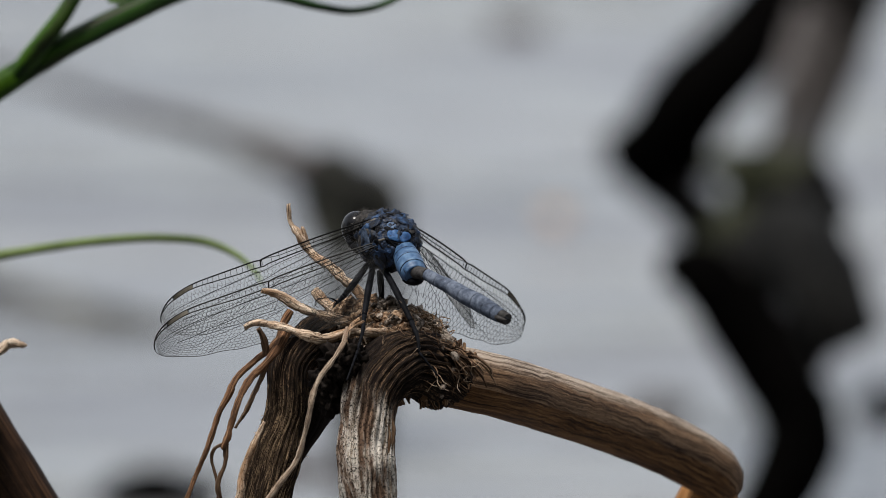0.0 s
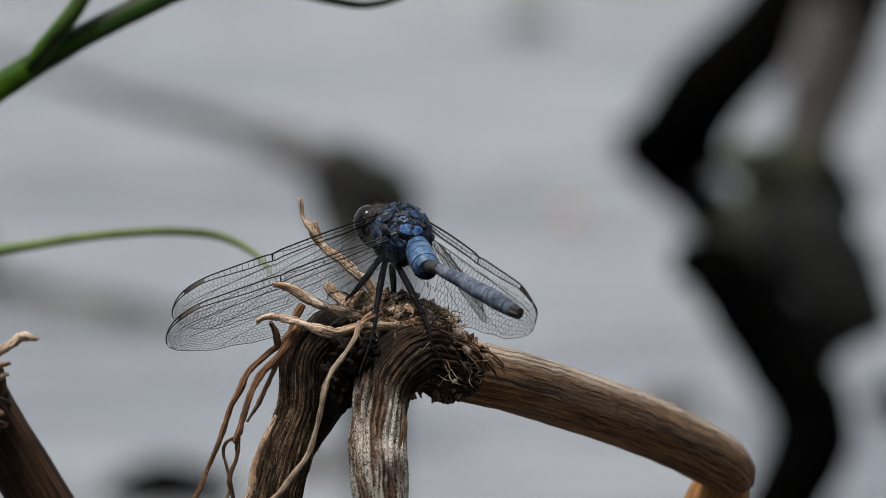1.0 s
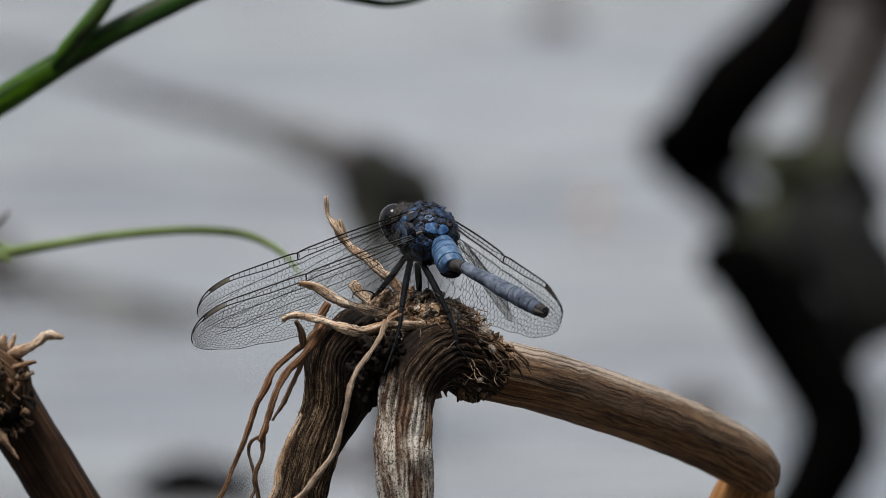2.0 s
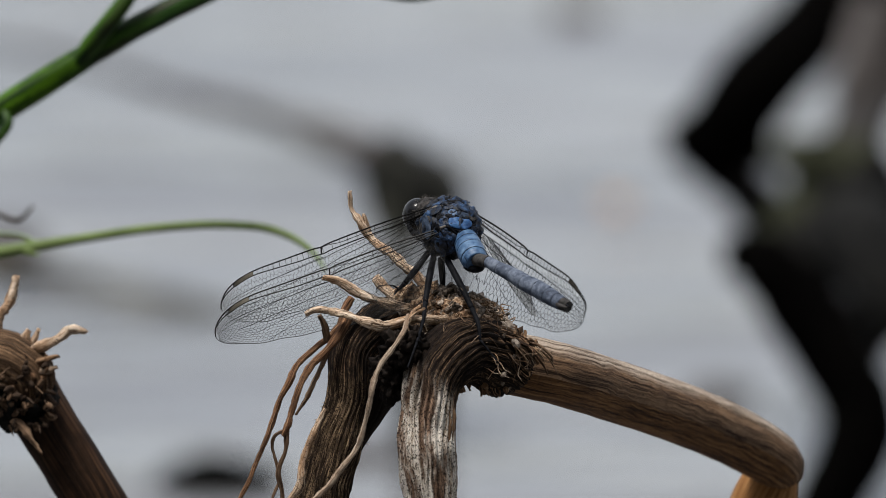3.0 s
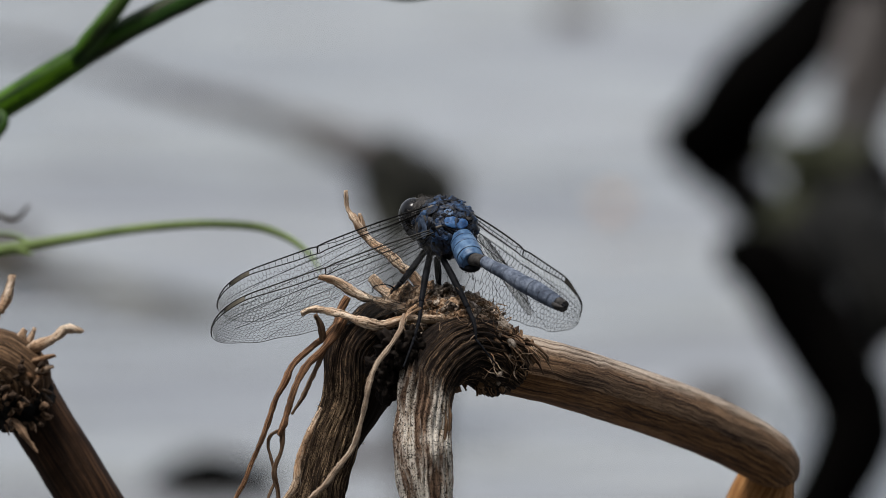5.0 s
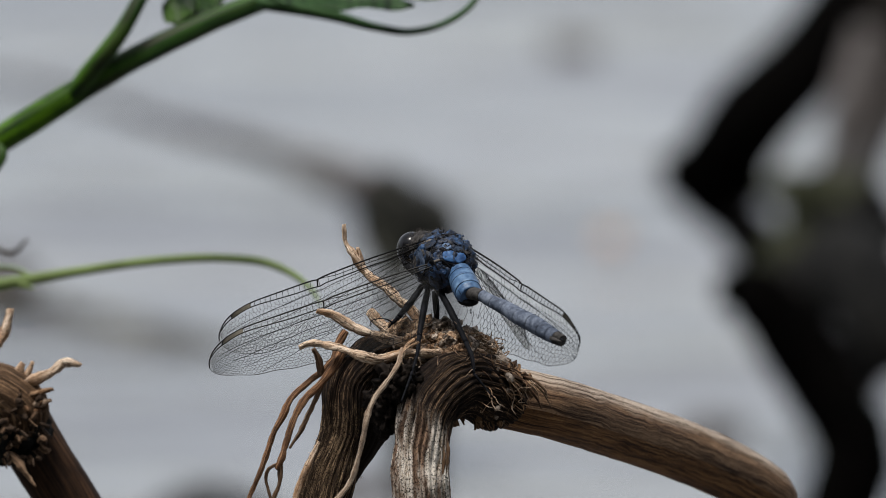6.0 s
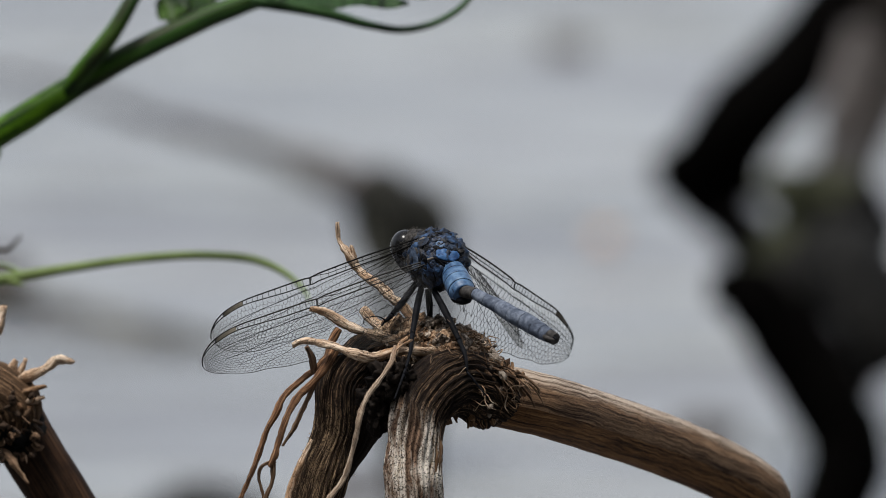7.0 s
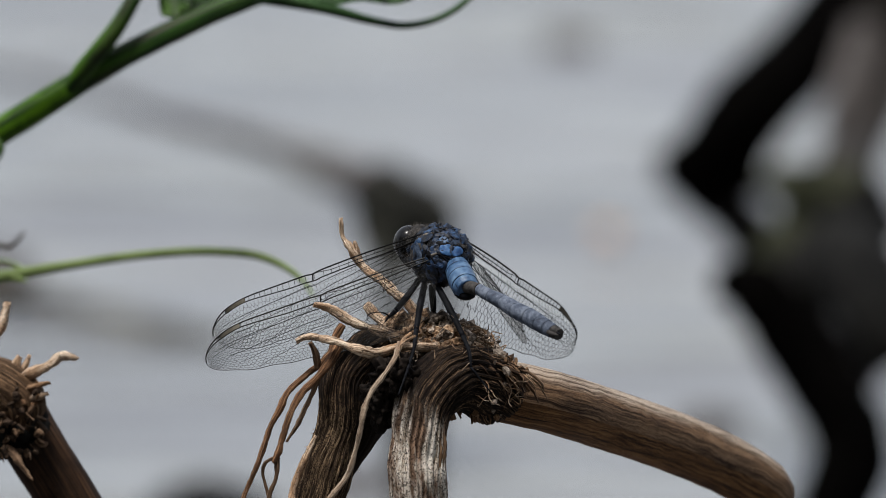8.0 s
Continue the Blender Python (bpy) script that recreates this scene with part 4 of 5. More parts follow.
def far_stems():
    top = thing("sunken_reed", (-10, 1100, 0), "mossy knotted reed stub leaning out of the pond", "dead plant")
    part("knot", lump(bmesh.new(), (-7.4, 1102, 53.0), (6.6, 6.6, 7.6), None, 4, 3, 0.15, 2), KNOT, top, "dark knot with a trace of moss")
    part("knot", lump(bmesh.new(), (-0.4, 1102, 50.0), (8.0, 6, 6.0), Matrix.Rotation(radians(40), 3, 'Y'), 4, 2, 0.15, 4), KNOT, top, "dark knot with a trace of moss")
    stem("stem", top, MUD, [(-12.6, 1102.9, 54.3), (-7.6, 1102.3, 51.3), (-2.1, 1101.5, 46.7), (2.3, 1100.4, 41.3), (3.4, 1099.0, 34.2), (3.1, 1097.1, 24.4), (1.2, 1095.0, 13.6), (0.1, 1089.7, -13.6)], [4.5, 6.6, 6.8, 4.6, 2.4, 2.0, 2.2, 2.5], seg=18, step=4, rough=0.6)
    stem("foot", top, KNOT, [(-9.3, 1104, 52.4), (-8.6, 1102, 47.2), (-7.5, 1098, 42.3), (-6.6, 1092, 37.8), (-4, 1080, -30)], [5.5, 5.4, 3.8, 2.8, 2.6], "dark drowned foot of the reed", seg=18, step=4, rough=0.8)
    stem("stem", top, SILT, [(-97.6, 1285, 46.0), (-76.4, 1262, 46.0), (-59.8, 1230, 47.3), (-43.6, 1204, 47.5), (-32.0, 1178, 49.1), (-21.7, 1150, 51.0), (-10.4, 1108, 53.3)], [0.9, 1.2, 1.5, 1.7, 2.2, 3.0, 4.6], "thin leaning stem", seg=16, step=6, rough=1.2)
    low = thing("sunken_stalk", (-90, 1080, 0), "half-sunk greenish stalk lying on the water", "dead plant")
    stem("stalk", low, OLIVE, [(-116.3, 1286.7, 0.0), (-90.5, 1271.6, 0.0), (-67.1, 1250.6, 0.0)], [3.4, 3.2, 2.8], seg=16, step=6, rough=0.5)
    stem("broken_end", low, OLIVE, [(-67.1, 1250.6, 0.0), (-52.0, 1237.5, 0.0), (-39.3, 1225.7, 0.0)], [2.4, 2.0, 1.4], seg=16, step=6, rough=0.5)
    for label, c, size, mat, s in (("dark waterlogged clod at the water surface", (-41.6, 1053.8, -0.0), (13, 14, 5), WET, 9), ("flat dark clod at the water surface", (-82.3, 1262.6, 0.0), (9, 10, 3.2), WET, 4), ("small dark clod at the water surface", (-12.6, 1078.5, 0.0), (8, 8, 2.5), SILT, 1),
                                   ("broad dark clod at the water surface", (-89.3, 1295.5, 0.0), (9, 16, 3.5), SILT, 12), ("dead grey leaf afloat", (31.5, 1561.0, 0.0), (6, 8, 1.6), SILT, 3), ("dead pinkish leaf afloat", (37.7, 1340.9, 0.0), (3, 6, 1.0), ROOT, 5),
                                   ("dark clod at the water surface", (101.7, 1140.0, 0.0), (7, 9, 3.0), WET, 2), ("dead grey leaf afloat", (56.7, 1140.0, 0.0), (7, 8, 1.8), SILT, 6)):
        low = thing("floating_clod" if "clod" in label else "floating_leaf", c, label, "debris", "debris afloat on the pond")
        part("clod" if "clod" in label else "blade", lump(bmesh.new(), c, size, None, 4, 1.5, 0.15, s), mat, low)


far_stems()

# ---- the dragonfly ----


def axes(fore, side, at):
    """A pose matrix whose x runs along fore and y towards side."""
    x = Vector(fore).normalized()
    y = Vector(side)
    y = (y - x * y.dot(x)).normalized()
    z = x.cross(y)
    return Matrix((x, y, z)).transposed().to_4x4(), Vector(at)


def wing(name, parent, root, span, chord, length, hind, seed, broad=1.0, cell=0.66, base=(3.8, 8.4, 10.0, 10.4)):
    """One wing: a corrugated clear membrane with its net of veins and its dark-rimmed spot."""
    rot, at = axes(span, chord, root)
    rot = rot.to_3x3()
    rng = random.Random(seed)
    stations = [0, 0.06, 0.14, 0.28, 0.45, 0.62, 0.78, 0.90, 1.0]
    widths = [*base, 9.8, 8.9, 8.0, 7.2, 6.7] if hind else [1.2, 3.2, 4.8, 6.3, 7.3, 7.7, 7.6, 7.2, 6.8]
    nodus = 0.47 if hind else 0.51
    tip = 4.0 if hind else 3.7

    def lead(s):
        u = s / length
        front = -0.18 * math.sin(math.pi * min(1, u / nodus)) + 0.15 * math.exp(-((u - nodus) / 0.02) ** 2)
        x = max(0.0, (u - 0.76) / 0.24)
        return front + tip * (1 - math.sqrt(max(0, 1 - x ** 2.2)))

    def trail(s):
        u = s / length
        w = broad * float(np.interp(u, stations, widths)) + 0.08 * math.sin(u * 40)
        y = max(0.0, (u - 0.80) / 0.20)
        return tip + (w - tip) * math.sqrt(max(0, 1 - y ** 2.4))

    def at3(s, c, lift=0.0):
        z = 0.22 * math.sin(c * 2.1) * math.exp(-c * 0.18) + 0.010 * c * c + lift
        return at + rot @ Vector((s, c, z))

    def sv(s, v, lift=0.0):
        a, b = lead(s), trail(s)
        return at3(s, a + (b - a) * v, lift)

    # membrane
    bm = bmesh.new()
    ns, nv = 64, 22
    cut = [1 - (1 - i / ns) ** 1.6 for i in range(ns + 1)]
    grid = [[bm.verts.new(sv(length * u, k / nv) * 0.001) for k in range(nv + 1)] for u in cut]
    for i in range(ns):
        for k in range(nv):
            bm.faces.new((grid[i][k], grid[i + 1][k], grid[i + 1][k + 1], grid[i][k + 1])).smooth = True
    whole = part(name, bm, MEMBRANE, parent, "clear net-veined wing")

    # veins
    fine = bmesh.new()

    def vein(bm, pts, r0, r1=None, seg=3):
        r1 = r1 or r0
        rings = []
        for i, p in enumerate(pts):
            tan = (pts[min(i + 1, len(pts) - 1)] - pts[max(0, i - 1)]).normalized()
            up = (rot @ Vector((0, 0, 1)))
            up = (up - tan * up.dot(tan)).normalized()
            sd = tan.cross(up)
            r = r0 + (r1 - r0) * i / max(1, len(pts) - 1)
            rings.append([bm.verts.new((p + r * (math.cos(6.2832 * k / seg) * up + math.sin(6.2832 * k / seg) * sd)) * 0.001) for k in range(seg)])
        for a, b in zip(rings, rings[1:]):
            for k in range(seg):
                bm.faces.new((a[k], a[(k + 1) % seg], b[(k + 1) % seg], b[k]))

    def strong_vein(pts, r0, r1=None):
        bm = bmesh.new()
        vein(bm, pts, r0, r1, 6)
        part("vein", bm, VEIN, whole)

    def r1(s):
        u = s / length
        gap = 1.0 - 0.45 * min(1, max(0, (u - 0.62) / 0.22)) - 0.4 * max(0, (u - 0.9) / 0.1)
        return lead(s) + gap * min(1, 0.45 + u * 3)

    S = lambda a, b, n: [length * (a + (b - a) * (1 - (1 - i / n) ** 1.5)) for i in range(n + 1)]
    strong_vein([at3(s, lead(s)) for s in S(0, 1, 50)], 0.13, 0.10)
    strong_vein([at3(s, r1(s)) for s in S(0, 0.985, 50)], 0.11, 0.075)
    strong_vein([at3(s, lead(s) + (r1(s) - lead(s)) * 0.5 * min(1, 12 * (nodus - s / length))) for s in S(0.0, nodus, 24)], 0.06, 0.05)
    strong_vein([at3(length * nodus + d, lead(length * nodus) + (r1(length * nodus) - lead(length * nodus)) * q) for q, d in ((0, 0), (0.5, 0.12), (1, 0.3))], 0.13, 0.10)
    vein(fine, [sv(s, 1.0) for s in S(0, 1, 60)], 0.055)
    base_v = lambda s: (r1(s) - lead(s)) / max(0.5, trail(s) - lead(s))
    longs = [(0.02, 0.95, 0.16, 0.34, 0.068), (0.02, 0.90, 0.24, 0.62, 0.068), (0.06, 0.80, 0.30, 0.97, 0.05), (0.04, 0.52, 0.36, 0.99, 0.05), (0.03, 0.28, 0.45, 0.98, 0.045),
             (nodus, 0.97, 0.20, 0.46, 0.045), (0.45, 0.86, 0.52, 0.80, 0.04)]
    for s0, s1, v0, v1, r in longs:
        pts = []
        for i in range(31):
            t = i / 30
            s = length * (s0 + (s1 - s0) * t)
            v = v0 + (v1 - v0) * (0.35 * t + 0.65 * t ** 2.4)
            pts.append(sv(s, max(v, base_v(s) + 0.03)))
        strong_vein(pts, r * 0.8, r * 0.55)
    # cross veins behind the front edge
    s = length * 0.07
    while s < length * 0.97:
        u = s / length
        if abs(u - 0.868) > 0.052:
            vein(fine, [at3(s, lead(s)), at3(s + 0.1, r1(s))], 0.048)
        s += (1.45 if u < nodus else 0.95) * rng.uniform(0.88, 1.12)
    # net of cells, finer towards the tip and the hind edge
    rows = int((10.6 if hind else 8.4) / cell)
    cols = int(length / cell)

    def joint(i2, j):
        """Corner i2 (half steps) on the boundary of row j."""
        zig = 0.17 if (i2 + j) % 2 else -0.17
        jr = random.Random(i2 * 97 + j * 7919 + seed)
        q = (j + zig + jr.uniform(-0.22, 0.22)) / rows
        u = (i2 * 0.5 + jr.uniform(-0.17, 0.17)) / cols
        u = min(0.997, max(0.012, u) ** 0.93)
        s = length * u
        b = base_v(s)
        q = min(1.0, max(0.0, q))
        # rows lean outwards towards the hind edge
        s2 = min(length * 0.989, s + 1.4 * q * q * (1 - u))
        return sv(s2, b + (1 - b) * q ** 0.85)
    net = 0.030 if cell < 0.7 else 0.038
    coarse = int(cols * 2 * (0.22 if hind else 0.30))
    for j in range(rows + 1):
        for i2 in range(0, cols * 2):
            if i2 < coarse * (0.12 if hind else 0.45):
                continue
            if i2 < coarse:
                # wide cells near the root
                if j % 2 == 0 and 0 < j < rows:
                    vein(fine, [joint(i2, j), joint(i2 + 1, j)], 0.036)
                if j % 2 == 0 and j < rows and i2 % 4 == (1 if j % 4 else 3):
                    vein(fine, [joint(i2, j), joint(i2, min(rows, j + 2))], 0.036)
                continue
            if 0 < j < rows:
                vein(fine, [joint(i2, j), joint(i2 + 1, j)], net)
            if j < rows and (i2 + j) % 2:
                vein(fine, [joint(i2, j), joint(i2, j + 1)], net)
    tagged(part("vein_net", fine, VEIN, whole, "fine black net of veins"), kind="stuff")
    # wing spot
    bm = bmesh.new()
    edge = []
    for i in range(13):
        s = length * (0.822 + 0.092 * i / 12)
        a, b = lead(s), r1(s)
        edge.append([bm.verts.new(at3(s, q, l) * 0.001) for q, l in ((a, 0.09), (b, 0.09), (b, -0.09), (a, -0.09))])
    for a, b in zip(edge, edge[1:]):
        for k in range(4):
            bm.faces.new((a[k], a[(k + 1) % 4], b[(k + 1) % 4], b[k]))
    bm.faces.new(edge[0][::-1])
    bm.faces.new(edge[-1])
    part("wing_spot", bm, STIGMA, whole, "grey-brown wing spot")
    bm = bmesh.new()
    for u in (0.821, 0.915):
        s = length * u
        tube(bm, [at3(s, lead(s)), at3(s + 0.2, r1(s))], [0.10, 0.08], seg=6, step=0.4)
    for fn in (lead, r1):
        tube(bm, [at3(length * q, fn(length * q)) for q in np.linspace(0.818, 0.918, 8)], [0.10] * 8, seg=6, step=0.5)
    part("spot_rim", bm, VEIN, whole)
    return whole


def dragonfly():
    top = thing("dragonfly", (2.9, 0.2, 250.9), "blue dragonfly with clear black-veined wings perched on a reed", "dragonfly")
    # thorax: sloping down to the rear, nose up
    back = Vector((5.2, -5.6, 252.4)) - Vector((-0.7, 5.9, 254.3))
    rot, _ = axes(back, (0.677, 0.414, 0.609), (0, 0, 0))
    rot = rot.to_3x3()
    heart, half = Vector((2.3, 0.6, 253.9)), Vector((5.4, 4.3, 4.2))
    part("thorax", lump(bmesh.new(), heart, half, rot, 5, 0.7, 1.1, 2), NAVY, top, "dark thorax dusted with blue bloom")

    def plate(c, size, mat, i):
        """A plate lies on the shell like a low shield."""
        q = rot.inverted() @ (Vector(c) - heart)
        n = rot @ Vector([a / b ** 2 for a, b in zip(q, half)]).normalized()
        across = Vector((1, 0, 0)) - n * n.x
        tilt = Matrix((across.normalized(), n.cross(across).normalized(), n)).transposed()
        part("back_plate", lump(bmesh.new(), Vector(c) + n * 0.02, (size[0] * 1.15, size[1] * 1.15, 0.10), tilt @ Matrix.Rotation(0.4 * math.sin(i * 1.7), 3, 'Z') @ Matrix.Rotation(0.12 * math.sin(i * 2.9), 3, 'X'), 4, 0.16, 1.5, i * 2.0, 0.85), mat, top)
    plate((2.8, -2.9, 256.8), (0.62, 0.5), PALE_BLUE, 0)
    plate((2.6, -1.9, 257.5), (1.0, 0.36), BLUE, 1)
    plate((3.7, -4.0, 255.5), (1.5, 0.78), AZURE, 2)
    plate((1.4, -3.7, 255.5), (0.62, 0.8), BLUE, 3)
    plate((0.3, -1.7, 256.9), (0.85, 0.75), NAVY, 4)
    plate((0.7, -0.4, 257.7), (0.85, 0.42), NAVY, 5)
    plate((1.9, -4.3, 254.0), (1.0, 0.8), BLUE, 6)
    plate((4.4, -1.7, 257.2), (0.75, 0.6), NAVY, 7)
    plate((4.7, -4.2, 254.2), (1.0, 0.8), NAVY, 8)
    plate((5.7, -3.4, 253.9), (0.7, 0.9), BLUE, 9)
    plate((1.5, -3.9, 252.1), (1.2, 1.3), BLUE, 10)
    plate((0.2, -3.1, 252.3), (0.7, 1.2), NAVY, 11)
    plate((-1.0, -2.0, 254.5), (0.8, 1.6), DUSK, 12)
    plate((-1.8, -0.6, 254.4), (0.5, 1.3), SADDLE, 13)
    plate((2.9, -0.3, 258.0), (1.5, 0.4), BLACK, 14)
    plate((2.3, -3.4, 256.3), (0.5, 0.55), BLACK, 15)
    plate((4.2, -3.1, 256.4), (0.7, 0.4), DUSK, 16)
    plate((3.5, -4.4, 254.7), (1.4, 0.28), BLACK, 17)
    plate((1.0, -3.8, 254.7), (1.0, 0.26), DUSK, 18)
    plate((-1.6, 1.8, 256.1), (0.9, 1.2), SADDLE, 19)
    plate((-0.6, -1.6, 255.9), (0.7, 1.3), SADDLE, 20)
    plate((5.5, -2.2, 256.1), (0.6, 0.9), SADDLE, 21)
    plate((5.0, -3.5, 255.3), (0.5, 0.7), BLACK, 22)
    plate((2.5, -4.3, 254.9), (0.45, 0.8), BLACK, 23)
    plate((0.6, -3.8, 253.7), (0.35, 1.5), BLACK, 24)
    plate((-0.3, -3.0, 253.7), (0.3, 1.8), BLACK, 25)
    plate((0.8, -2.8, 256.3), (0.35, 0.6), BLACK, 26)
    plate((1.7, -2.8, 256.7), (0.5, 0.45), NAVY, 27)
    plate((1.9, -1.0, 257.8), (0.4, 0.5), BLACK, 28)
    plate((3.7, -1.1, 257.7), (0.6, 0.4), NAVY, 29)
    # small ragged scales and folds between the plates
    rng = random.Random(31)
    folds = {m: bmesh.new() for m in (BLUE, NAVY, BLACK, DUSK)}
    for i in range(120):
        n = Vector((rng.gauss(0, 1), rng.gauss(0, 1), rng.gauss(0, 1))).normalized()
        c = Vector([a * b for a, b in zip(n, half)])
        if (rot @ n).y > 0.5 or (rot @ n).x < -0.35 and i % 4:
            continue
        nn = rot @ Vector([a / b ** 2 for a, b in zip(c, half)]).normalized()
        across = Vector((1, 0, 0)) - nn * nn.x
        tilt = Matrix((across.normalized(), nn.cross(across).normalized(), nn)).transposed() @ Euler((rng.gauss(0, 0.3), rng.gauss(0, 0.3), rng.uniform(0, 6.3))).to_matrix()
        w = rng.uniform(0.15, 0.6)
        bm = folds[rng.choice((NAVY, NAVY, BLACK, BLACK, BLACK, DUSK))]
        lump(bm, heart + rot @ c + nn * 0.06, (w, w * rng.uniform(0.2, 0.5), 0.08), tilt, 3, 0.12, 1.9, i * 1.1)
    for mat, bm in folds.items():
        tagged(part("scales", bm, mat, top, "small ragged scales of the thorax"), kind="stuff")
    # raised dark rims between the plates, pale struts at the wing roots
    side = [([(-2.2, 0.8, 254.0), (-1.3, -1.4, 252.6), (0.5, -2.6, 251.2)], 0.22), ([(0.0, -2.7, 255.5), (0.2, -3.4, 253.6), (1.0, -2.7, 250.9)], 0.16), ([(0.9, -3.8, 254.6), (1.8, -4.3, 253.0), (2.3, -2.9, 250.6)], 0.18), ([(-0.2, -0.1, 257.3), (0.8, -2.6, 256.5), (2.3, -3.6, 256.0)], 0.14), ([(2.3, -3.6, 256.0), (3.5, -3.4, 256.3), (5.0, -3.2, 255.8)], 0.14), ([(2.3, -3.7, 255.9), (2.6, -4.4, 254.7), (3.4, -4.5, 254.0)], 0.16), ([(3.4, -4.4, 254.5), (4.7, -4.1, 254.6), (6.0, -2.8, 254.9)], 0.16), ([(1.3, -0.3, 257.9), (2.3, -2.5, 257.1), (3.4, -3.4, 256.3)], 0.12), ([(5.0, -0.9, 257.1), (5.2, -2.6, 256.1), (5.8, -3.0, 254.9)], 0.16)]
    for pts, r in side:
        stem("side_seam", top, BLACK, pts, [r] * len(pts), seg=8, step=0.5, rough=0.25)
    for pts in ([(1.3, -1.3, 257.5), (0.2, -0.9, 257.2), (-1.0, 0.3, 256.6)], [(1.9, -4.1, 255.1), (1.0, -3.8, 254.7), (-0.5, -2.8, 253.9)]):
        stem("wing_strut", top, HAIR, pts, [0.16, 0.24, 0.14], "grey-brown strut at a wing root", seg=8, step=0.4, rough=0.1)
    # head with its two great eyes
    part("head", lump(bmesh.new(), (-0.8, 5.6, 255.1), (2.2, 2.3, 2.2), None, 5, 0.35, 0.9, 3), SADDLE, top, "dark grey hairy head")
    part("eye", lump(bmesh.new(), (-2.3, 6.6, 254.6), (2.15, 2.3, 2.45), None, 4), EYE, top, "glossy dark grey eye")
    part("eye", lump(bmesh.new(), (0.6, 11.5, 254.2), (1.8, 2.1, 1.8), None, 4), EYE, top, "glossy dark grey eye")
    # abdomen: swollen base, waist, slender rear
    ring = [((4.5, -3.5, 253.1), 1.7), ((4.9, -5.1, 252.5), 1.9), ((5.3, -6.8, 251.9), 2.0), ((5.8, -8.9, 251.3), 1.95), ((6.2, -10.0, 250.9), 1.55)]
    for a, b in zip(ring, ring[1:]):
        stem("abdomen_segment", top, PALE_BLUE, [a[0], b[0]], [a[1], b[1]], seg=28, step=0.4, rough=0.06)
    for c, r in ring[1:4]:
        n = (Vector(ring[-1][0]) - Vector(ring[0][0])).normalized()
        stem("segment_line", top, BLACK, [Vector(c) - n * 0.035, Vector(c) + n * 0.035], [r + 0.02, r + 0.02], seg=28, step=0.1)
    for a, b, c in (((3.6, -6.5, 253.2), (4.0, -8.7, 252.3), (4.7, -10.9, 251.4)), ((5.0, -5.9, 253.8), (5.8, -8.6, 253.1), (6.4, -10.3, 252.1))):
        stem("keel_line", top, BLACK, [a, b, c], [0.05, 0.06, 0.04], seg=6, step=0.5)
    part("belly_plate", lump(bmesh.new(), (5.7, -9.1, 250.1), (1.5, 1.4, 0.8), None, 3, 0.2), BLACK, top, "black underside of the waist")
    line = [((6.1, -9.9, 251.4), 1.10), ((7.7, -11.9, 251.4), 0.95), ((9.3, -13.6, 250.8), 1.05), ((11.1, -15.2, 250.2), 1.22), ((12.9, -17.4, 249.5), 1.38), ((14.7, -19.6, 249.0), 1.45), ((16.2, -21.2, 248.4), 1.42),
            ((17.4, -22.8, 248.0), 1.30), ((18.2, -23.9, 247.7), 1.14), ((19.0, -24.7, 247.4), 0.95)]
    for i, (a, b) in enumerate(zip(line, line[1:])):
        pa, pb = Vector(a[0]), Vector(b[0])
        mid = (pa + pb) / 2
        mat = SADDLE if i in (0, 8) else SLATE
        k = 0.88
        stem("abdomen_segment", top, mat, [pa, mid, pb + (pb - pa).normalized() * 0.12], [k * a[1] * 0.975, k * (a[1] + b[1]) / 2 * 1.015, k * b[1]], seg=22, step=0.35, rough=0.05, squash=1.0)
    stem("tail_clasper", top, SADDLE, [(17.5, -24.4, 247.7), (18.2, -25.4, 247.6), (19.0, -25.9, 247.5)], [0.35, 0.3, 0.08], seg=8, step=0.4)
    stem("tail_clasper", top, BLACK, [(18.1, -23.8, 248.0), (18.7, -24.9, 247.8), (19.2, -25.9, 247.6)], [0.3, 0.28, 0.08], seg=8, step=0.4)
    # legs: thigh, shin and foot, with spines
    stem("claw", top, BLACK, [(-5.0, -4.8, 246.1), (-6.0, -5.7, 246.8), (-7.1, -5.7, 246.8), (-8.0, -5.8, 246.5), (-8.2, -5.9, 245.9), (-7.6, -6.0, 245.4)], [0.16, 0.08, 0.07, 0.07, 0.06, 0.03], seg=8, step=0.4)
    rng = random.Random(12)

    def leg(pts):
        thigh = stem("leg", top, BLACK, pts[:3], [0.44, 0.50, 0.37], "spiny black leg", seg=12, step=0.6)
        stem("shin", thigh, BLACK, pts[2:5], [0.37, 0.29, 0.19], seg=10, step=0.6)
        stem("foot", thigh, BLACK, pts[4:], [0.19, 0.11], seg=8, step=0.6)
        bm = bmesh.new()
        shin, _ = smooth_path(pts[1:5], 0.9)
        for p in shin:
            d = Vector((rng.gauss(0, 1), rng.gauss(-0.3, 0.7), rng.gauss(-0.6, 0.5))).normalized()
            tube(bm, [p, p + d * rng.uniform(0.7, 1.2)], [0.06, 0.02], seg=4, step=1, caps=False)
        tagged(part("spines", bm, BLACK, thigh), kind="stuff")
    leg([(-0.8, 1.1, 250.2), (-2.7, -2.4, 248.2), (-4.1, -4.7, 246.9), (-4.7, -4.8, 246.3), (-5.2, -4.9, 245.9), (-5.6, -5.0, 245.3)])
    leg([(0.0, -1.0, 250.0), (-0.6, -5.5, 247.9), (-1.2, -9.1, 244.9), (-1.4, -11.5, 243.3), (-2.4, -16.1, 240.5), (-3.7, -19.7, 237.6)])
    leg([(1.0, 1.9, 249.2), (1.2, 0.5, 247.5), (1.3, 0.1, 245.5), (1.5, -0.0, 244.5), (1.6, -1.2, 243.7), (2.3, -1.4, 243.0)])
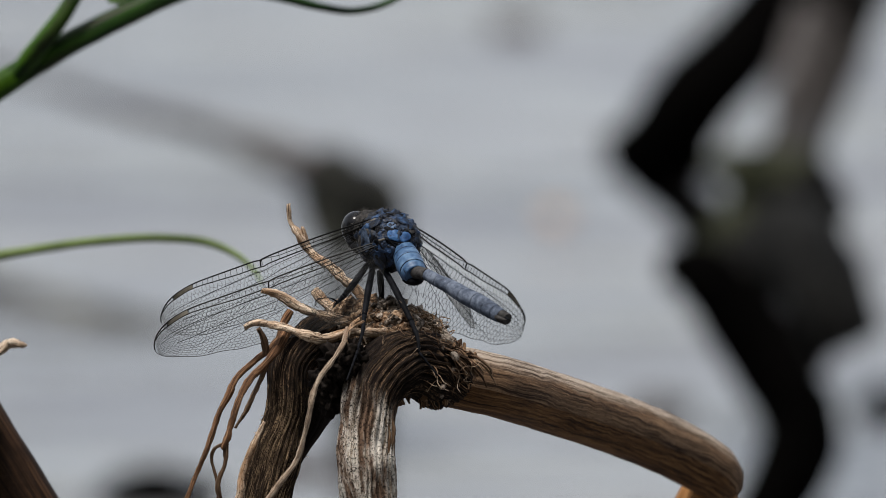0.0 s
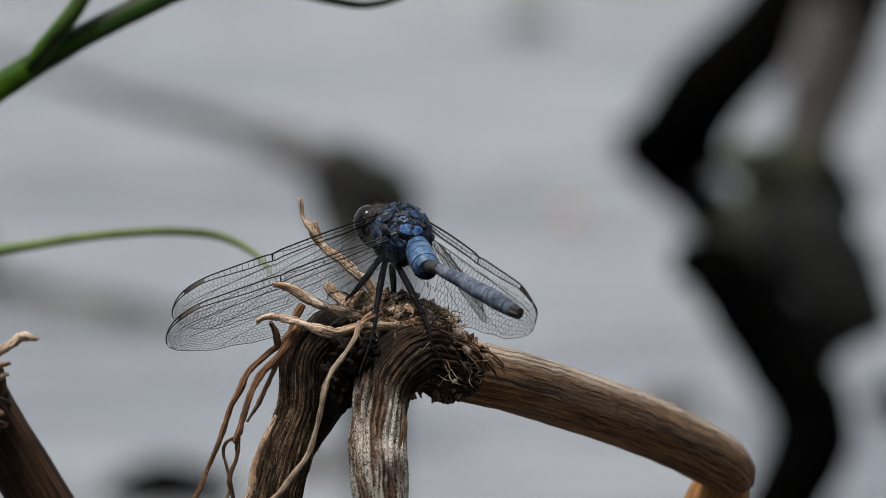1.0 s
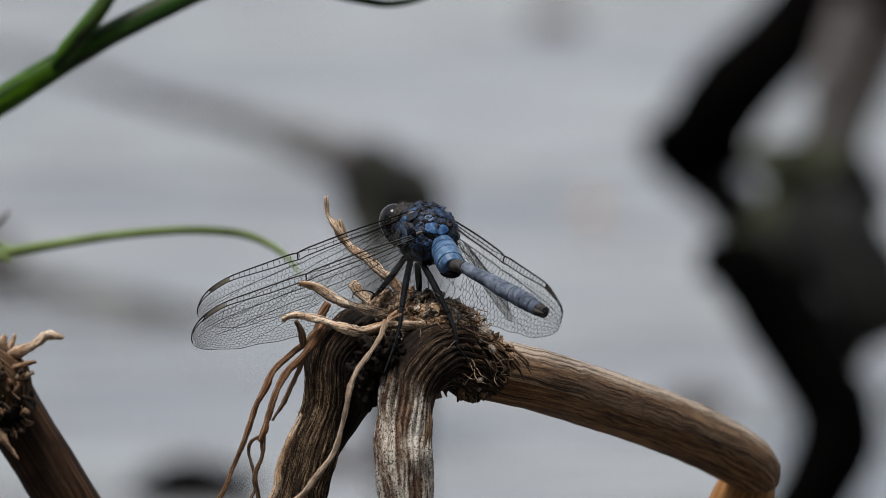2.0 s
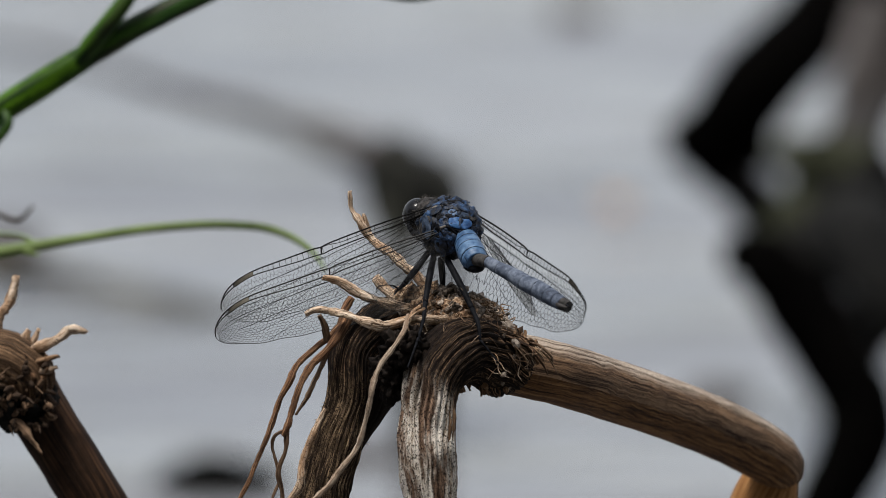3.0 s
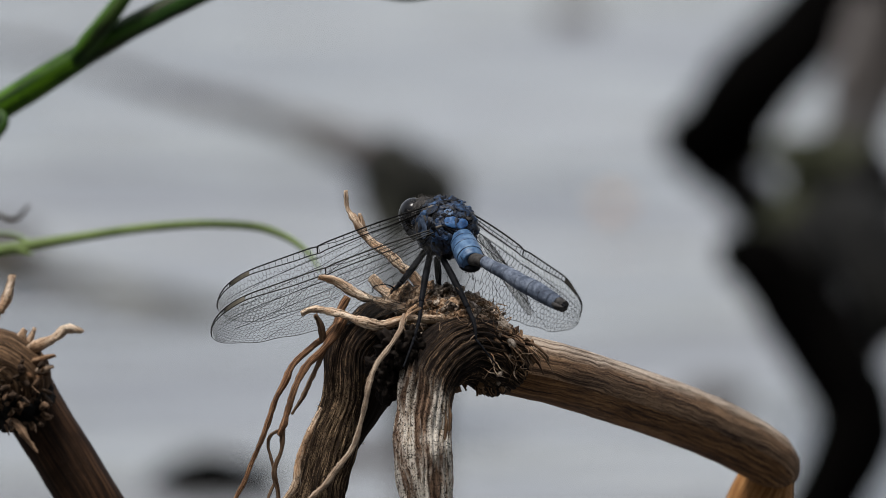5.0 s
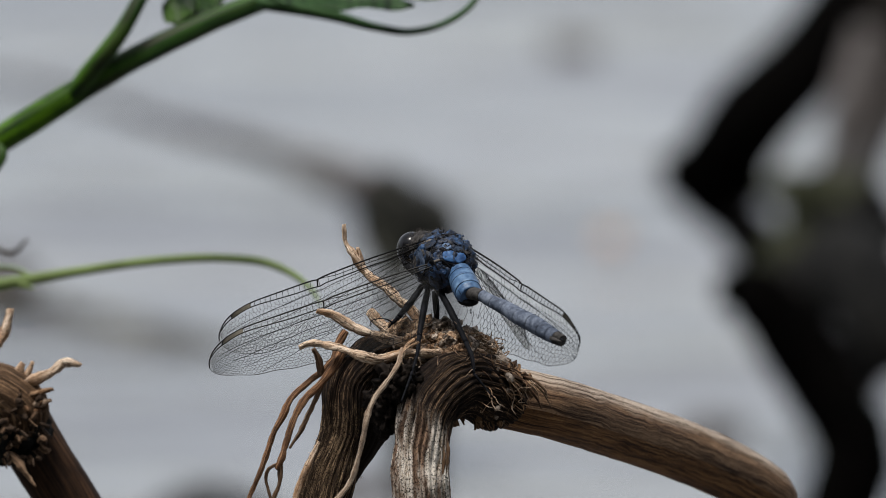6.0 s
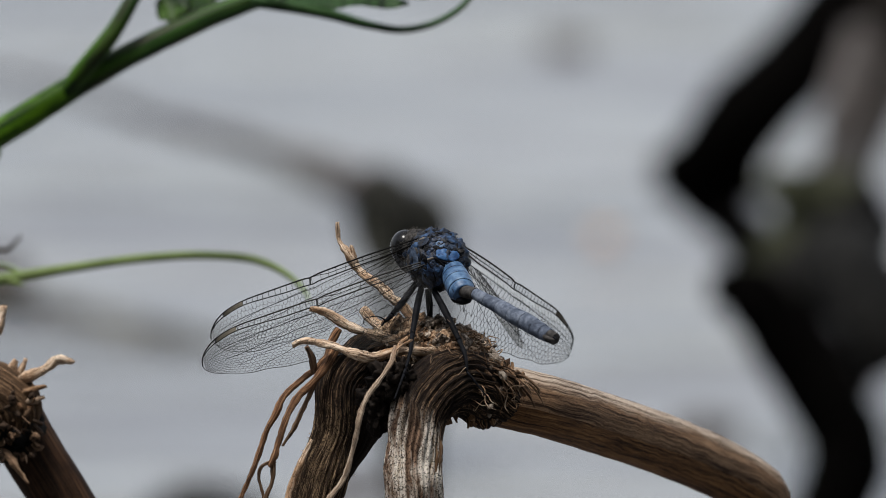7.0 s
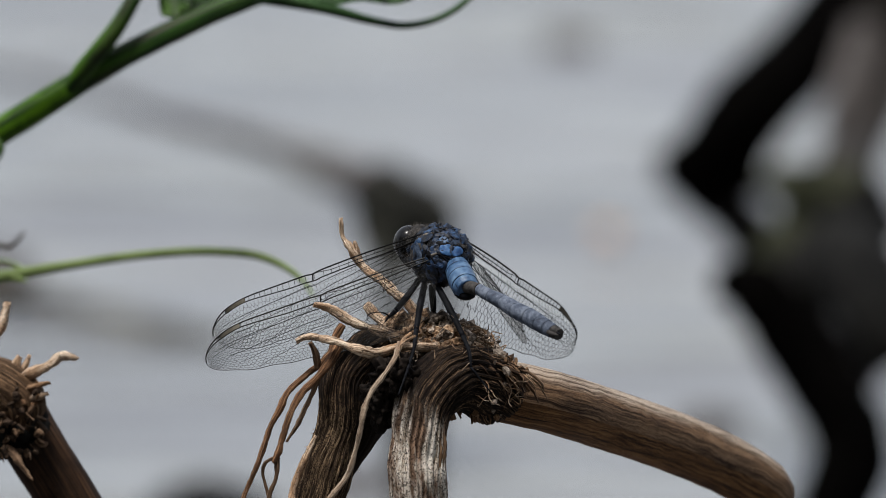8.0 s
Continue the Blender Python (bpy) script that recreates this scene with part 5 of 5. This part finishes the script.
    leg([(1.8, -2.0, 250.0), (3.5, -6.6, 247.7), (5.5, -10.3, 244.3), (6.4, -12.7, 242.3), (6.6, -14.1, 240.5), (9.5, -14.8, 237.0)])
    leg([(-1.0, 3.5, 252.5), (-2.2, 3.0, 252.1), (-3.1, 3.2, 252.9), (-3.5, 4.0, 253.4), (-3.6, 4.6, 253.8), (-3.4, 5.0, 254.1)])
    leg([(0.2, 6.0, 251.8), (-1.3, 7.5, 251.1), (-2.3, 8.5, 251.5), (-2.6, 9.0, 251.9), (-2.7, 9.2, 252.3), (-2.7, 9.4, 252.6)])
    # soft hair on head and thorax
    bm = bmesh.new()
    for i in range(1500):
        n = Vector((rng.gauss(0, 1), rng.gauss(0, 1), rng.gauss(0, 1))).normalized()
        if i % 3:
            p = heart + rot @ Vector([a * b for a, b in zip(n, half)])
        else:
            p = Vector((-0.8, 5.6, 255.1)) + Vector((n.x * 2.2, n.y * 2.3, n.z * 2.2))
            n = (n + Vector((0, 0, 0.6))).normalized()
        d = (n + Vector((rng.gauss(0, 0.4), rng.gauss(0, 0.4), rng.gauss(0, 0.4)))).normalized()
        tube(bm, [p, p + d * rng.uniform(0.3, 0.8)], [0.022, 0.01], seg=3, step=1, caps=False)
    tagged(part("body_hair", bm, HAIR, top, "soft grey hair"), kind="stuff")
    # wings
    forewing = wing("forewing", top, (0.0, -0.4, 257.3), (-0.863, 0.3345, -0.3787), (0.340, -0.179, -0.923), 36.5, False, 1)
    hindwing = wing("hindwing", top, (0.6, -3.6, 254.5), (-0.9416, 0.0034, -0.3368), (0.329, -0.180, -0.927), 35.0, True, 2, 0.90)
    wing("forewing", top, (4.2, 5.4, 256.8), (0.250, 0.831, -0.498), (0.400, -0.559, -0.727), 35.5, False, 3, 1.0, 0.8)
    wing("hindwing", top, (5.5, 2.3, 255.9), (0.461, 0.757, -0.459), (-0.237, -0.383, -0.892), 37.5, True, 4, 1.06, 1.0, (8.6, 10.6, 11.3, 10.9))
    return (forewing, (0.0, -0.4, 257.3)), (hindwing, (0.6, -3.6, 254.5))


near_wings = dragonfly()


def motions():
    """The grass shoot sways a little in the breeze and the dragonfly shifts two wings forward and back; all else rests."""
    home = shoot.location.copy()
    sway = [(0, -0.5), (0.5, -0.9), (1.0, -1.0), (1.5, -0.8), (3.0, 0.3), (3.5, 0.0), (4.0, 0.4), (5.5, -0.8), (6.0, 0.7), (6.5, 0.2), (7.0, -0.6), (7.5, -0.8), (8.0, -0.7)]
    walk(shoot, [(t, pose(home.x + 0.0003 * a, home.y, home.z, 0, 0.02 * a, 0)) for t, a in sway])
    swing = [(0, 0.2), (1.5, -0.3), (3.0, -0.3), (3.5, 0.0), (4.2, 0.0), (5.5, -0.3), (6.0, 2.4), (6.5, 3.4), (7.0, 1.5), (7.5, 1.3), (8.0, 0.4)]
    for whole, root in near_wings:
        hinge = Vector(root) * 0.001 - place_of(whole.parent)
        walk(whole, [(t, pose(*hinge, 0, 0, -a) @ pose(*-hinge)) for t, a in swing])


motions()
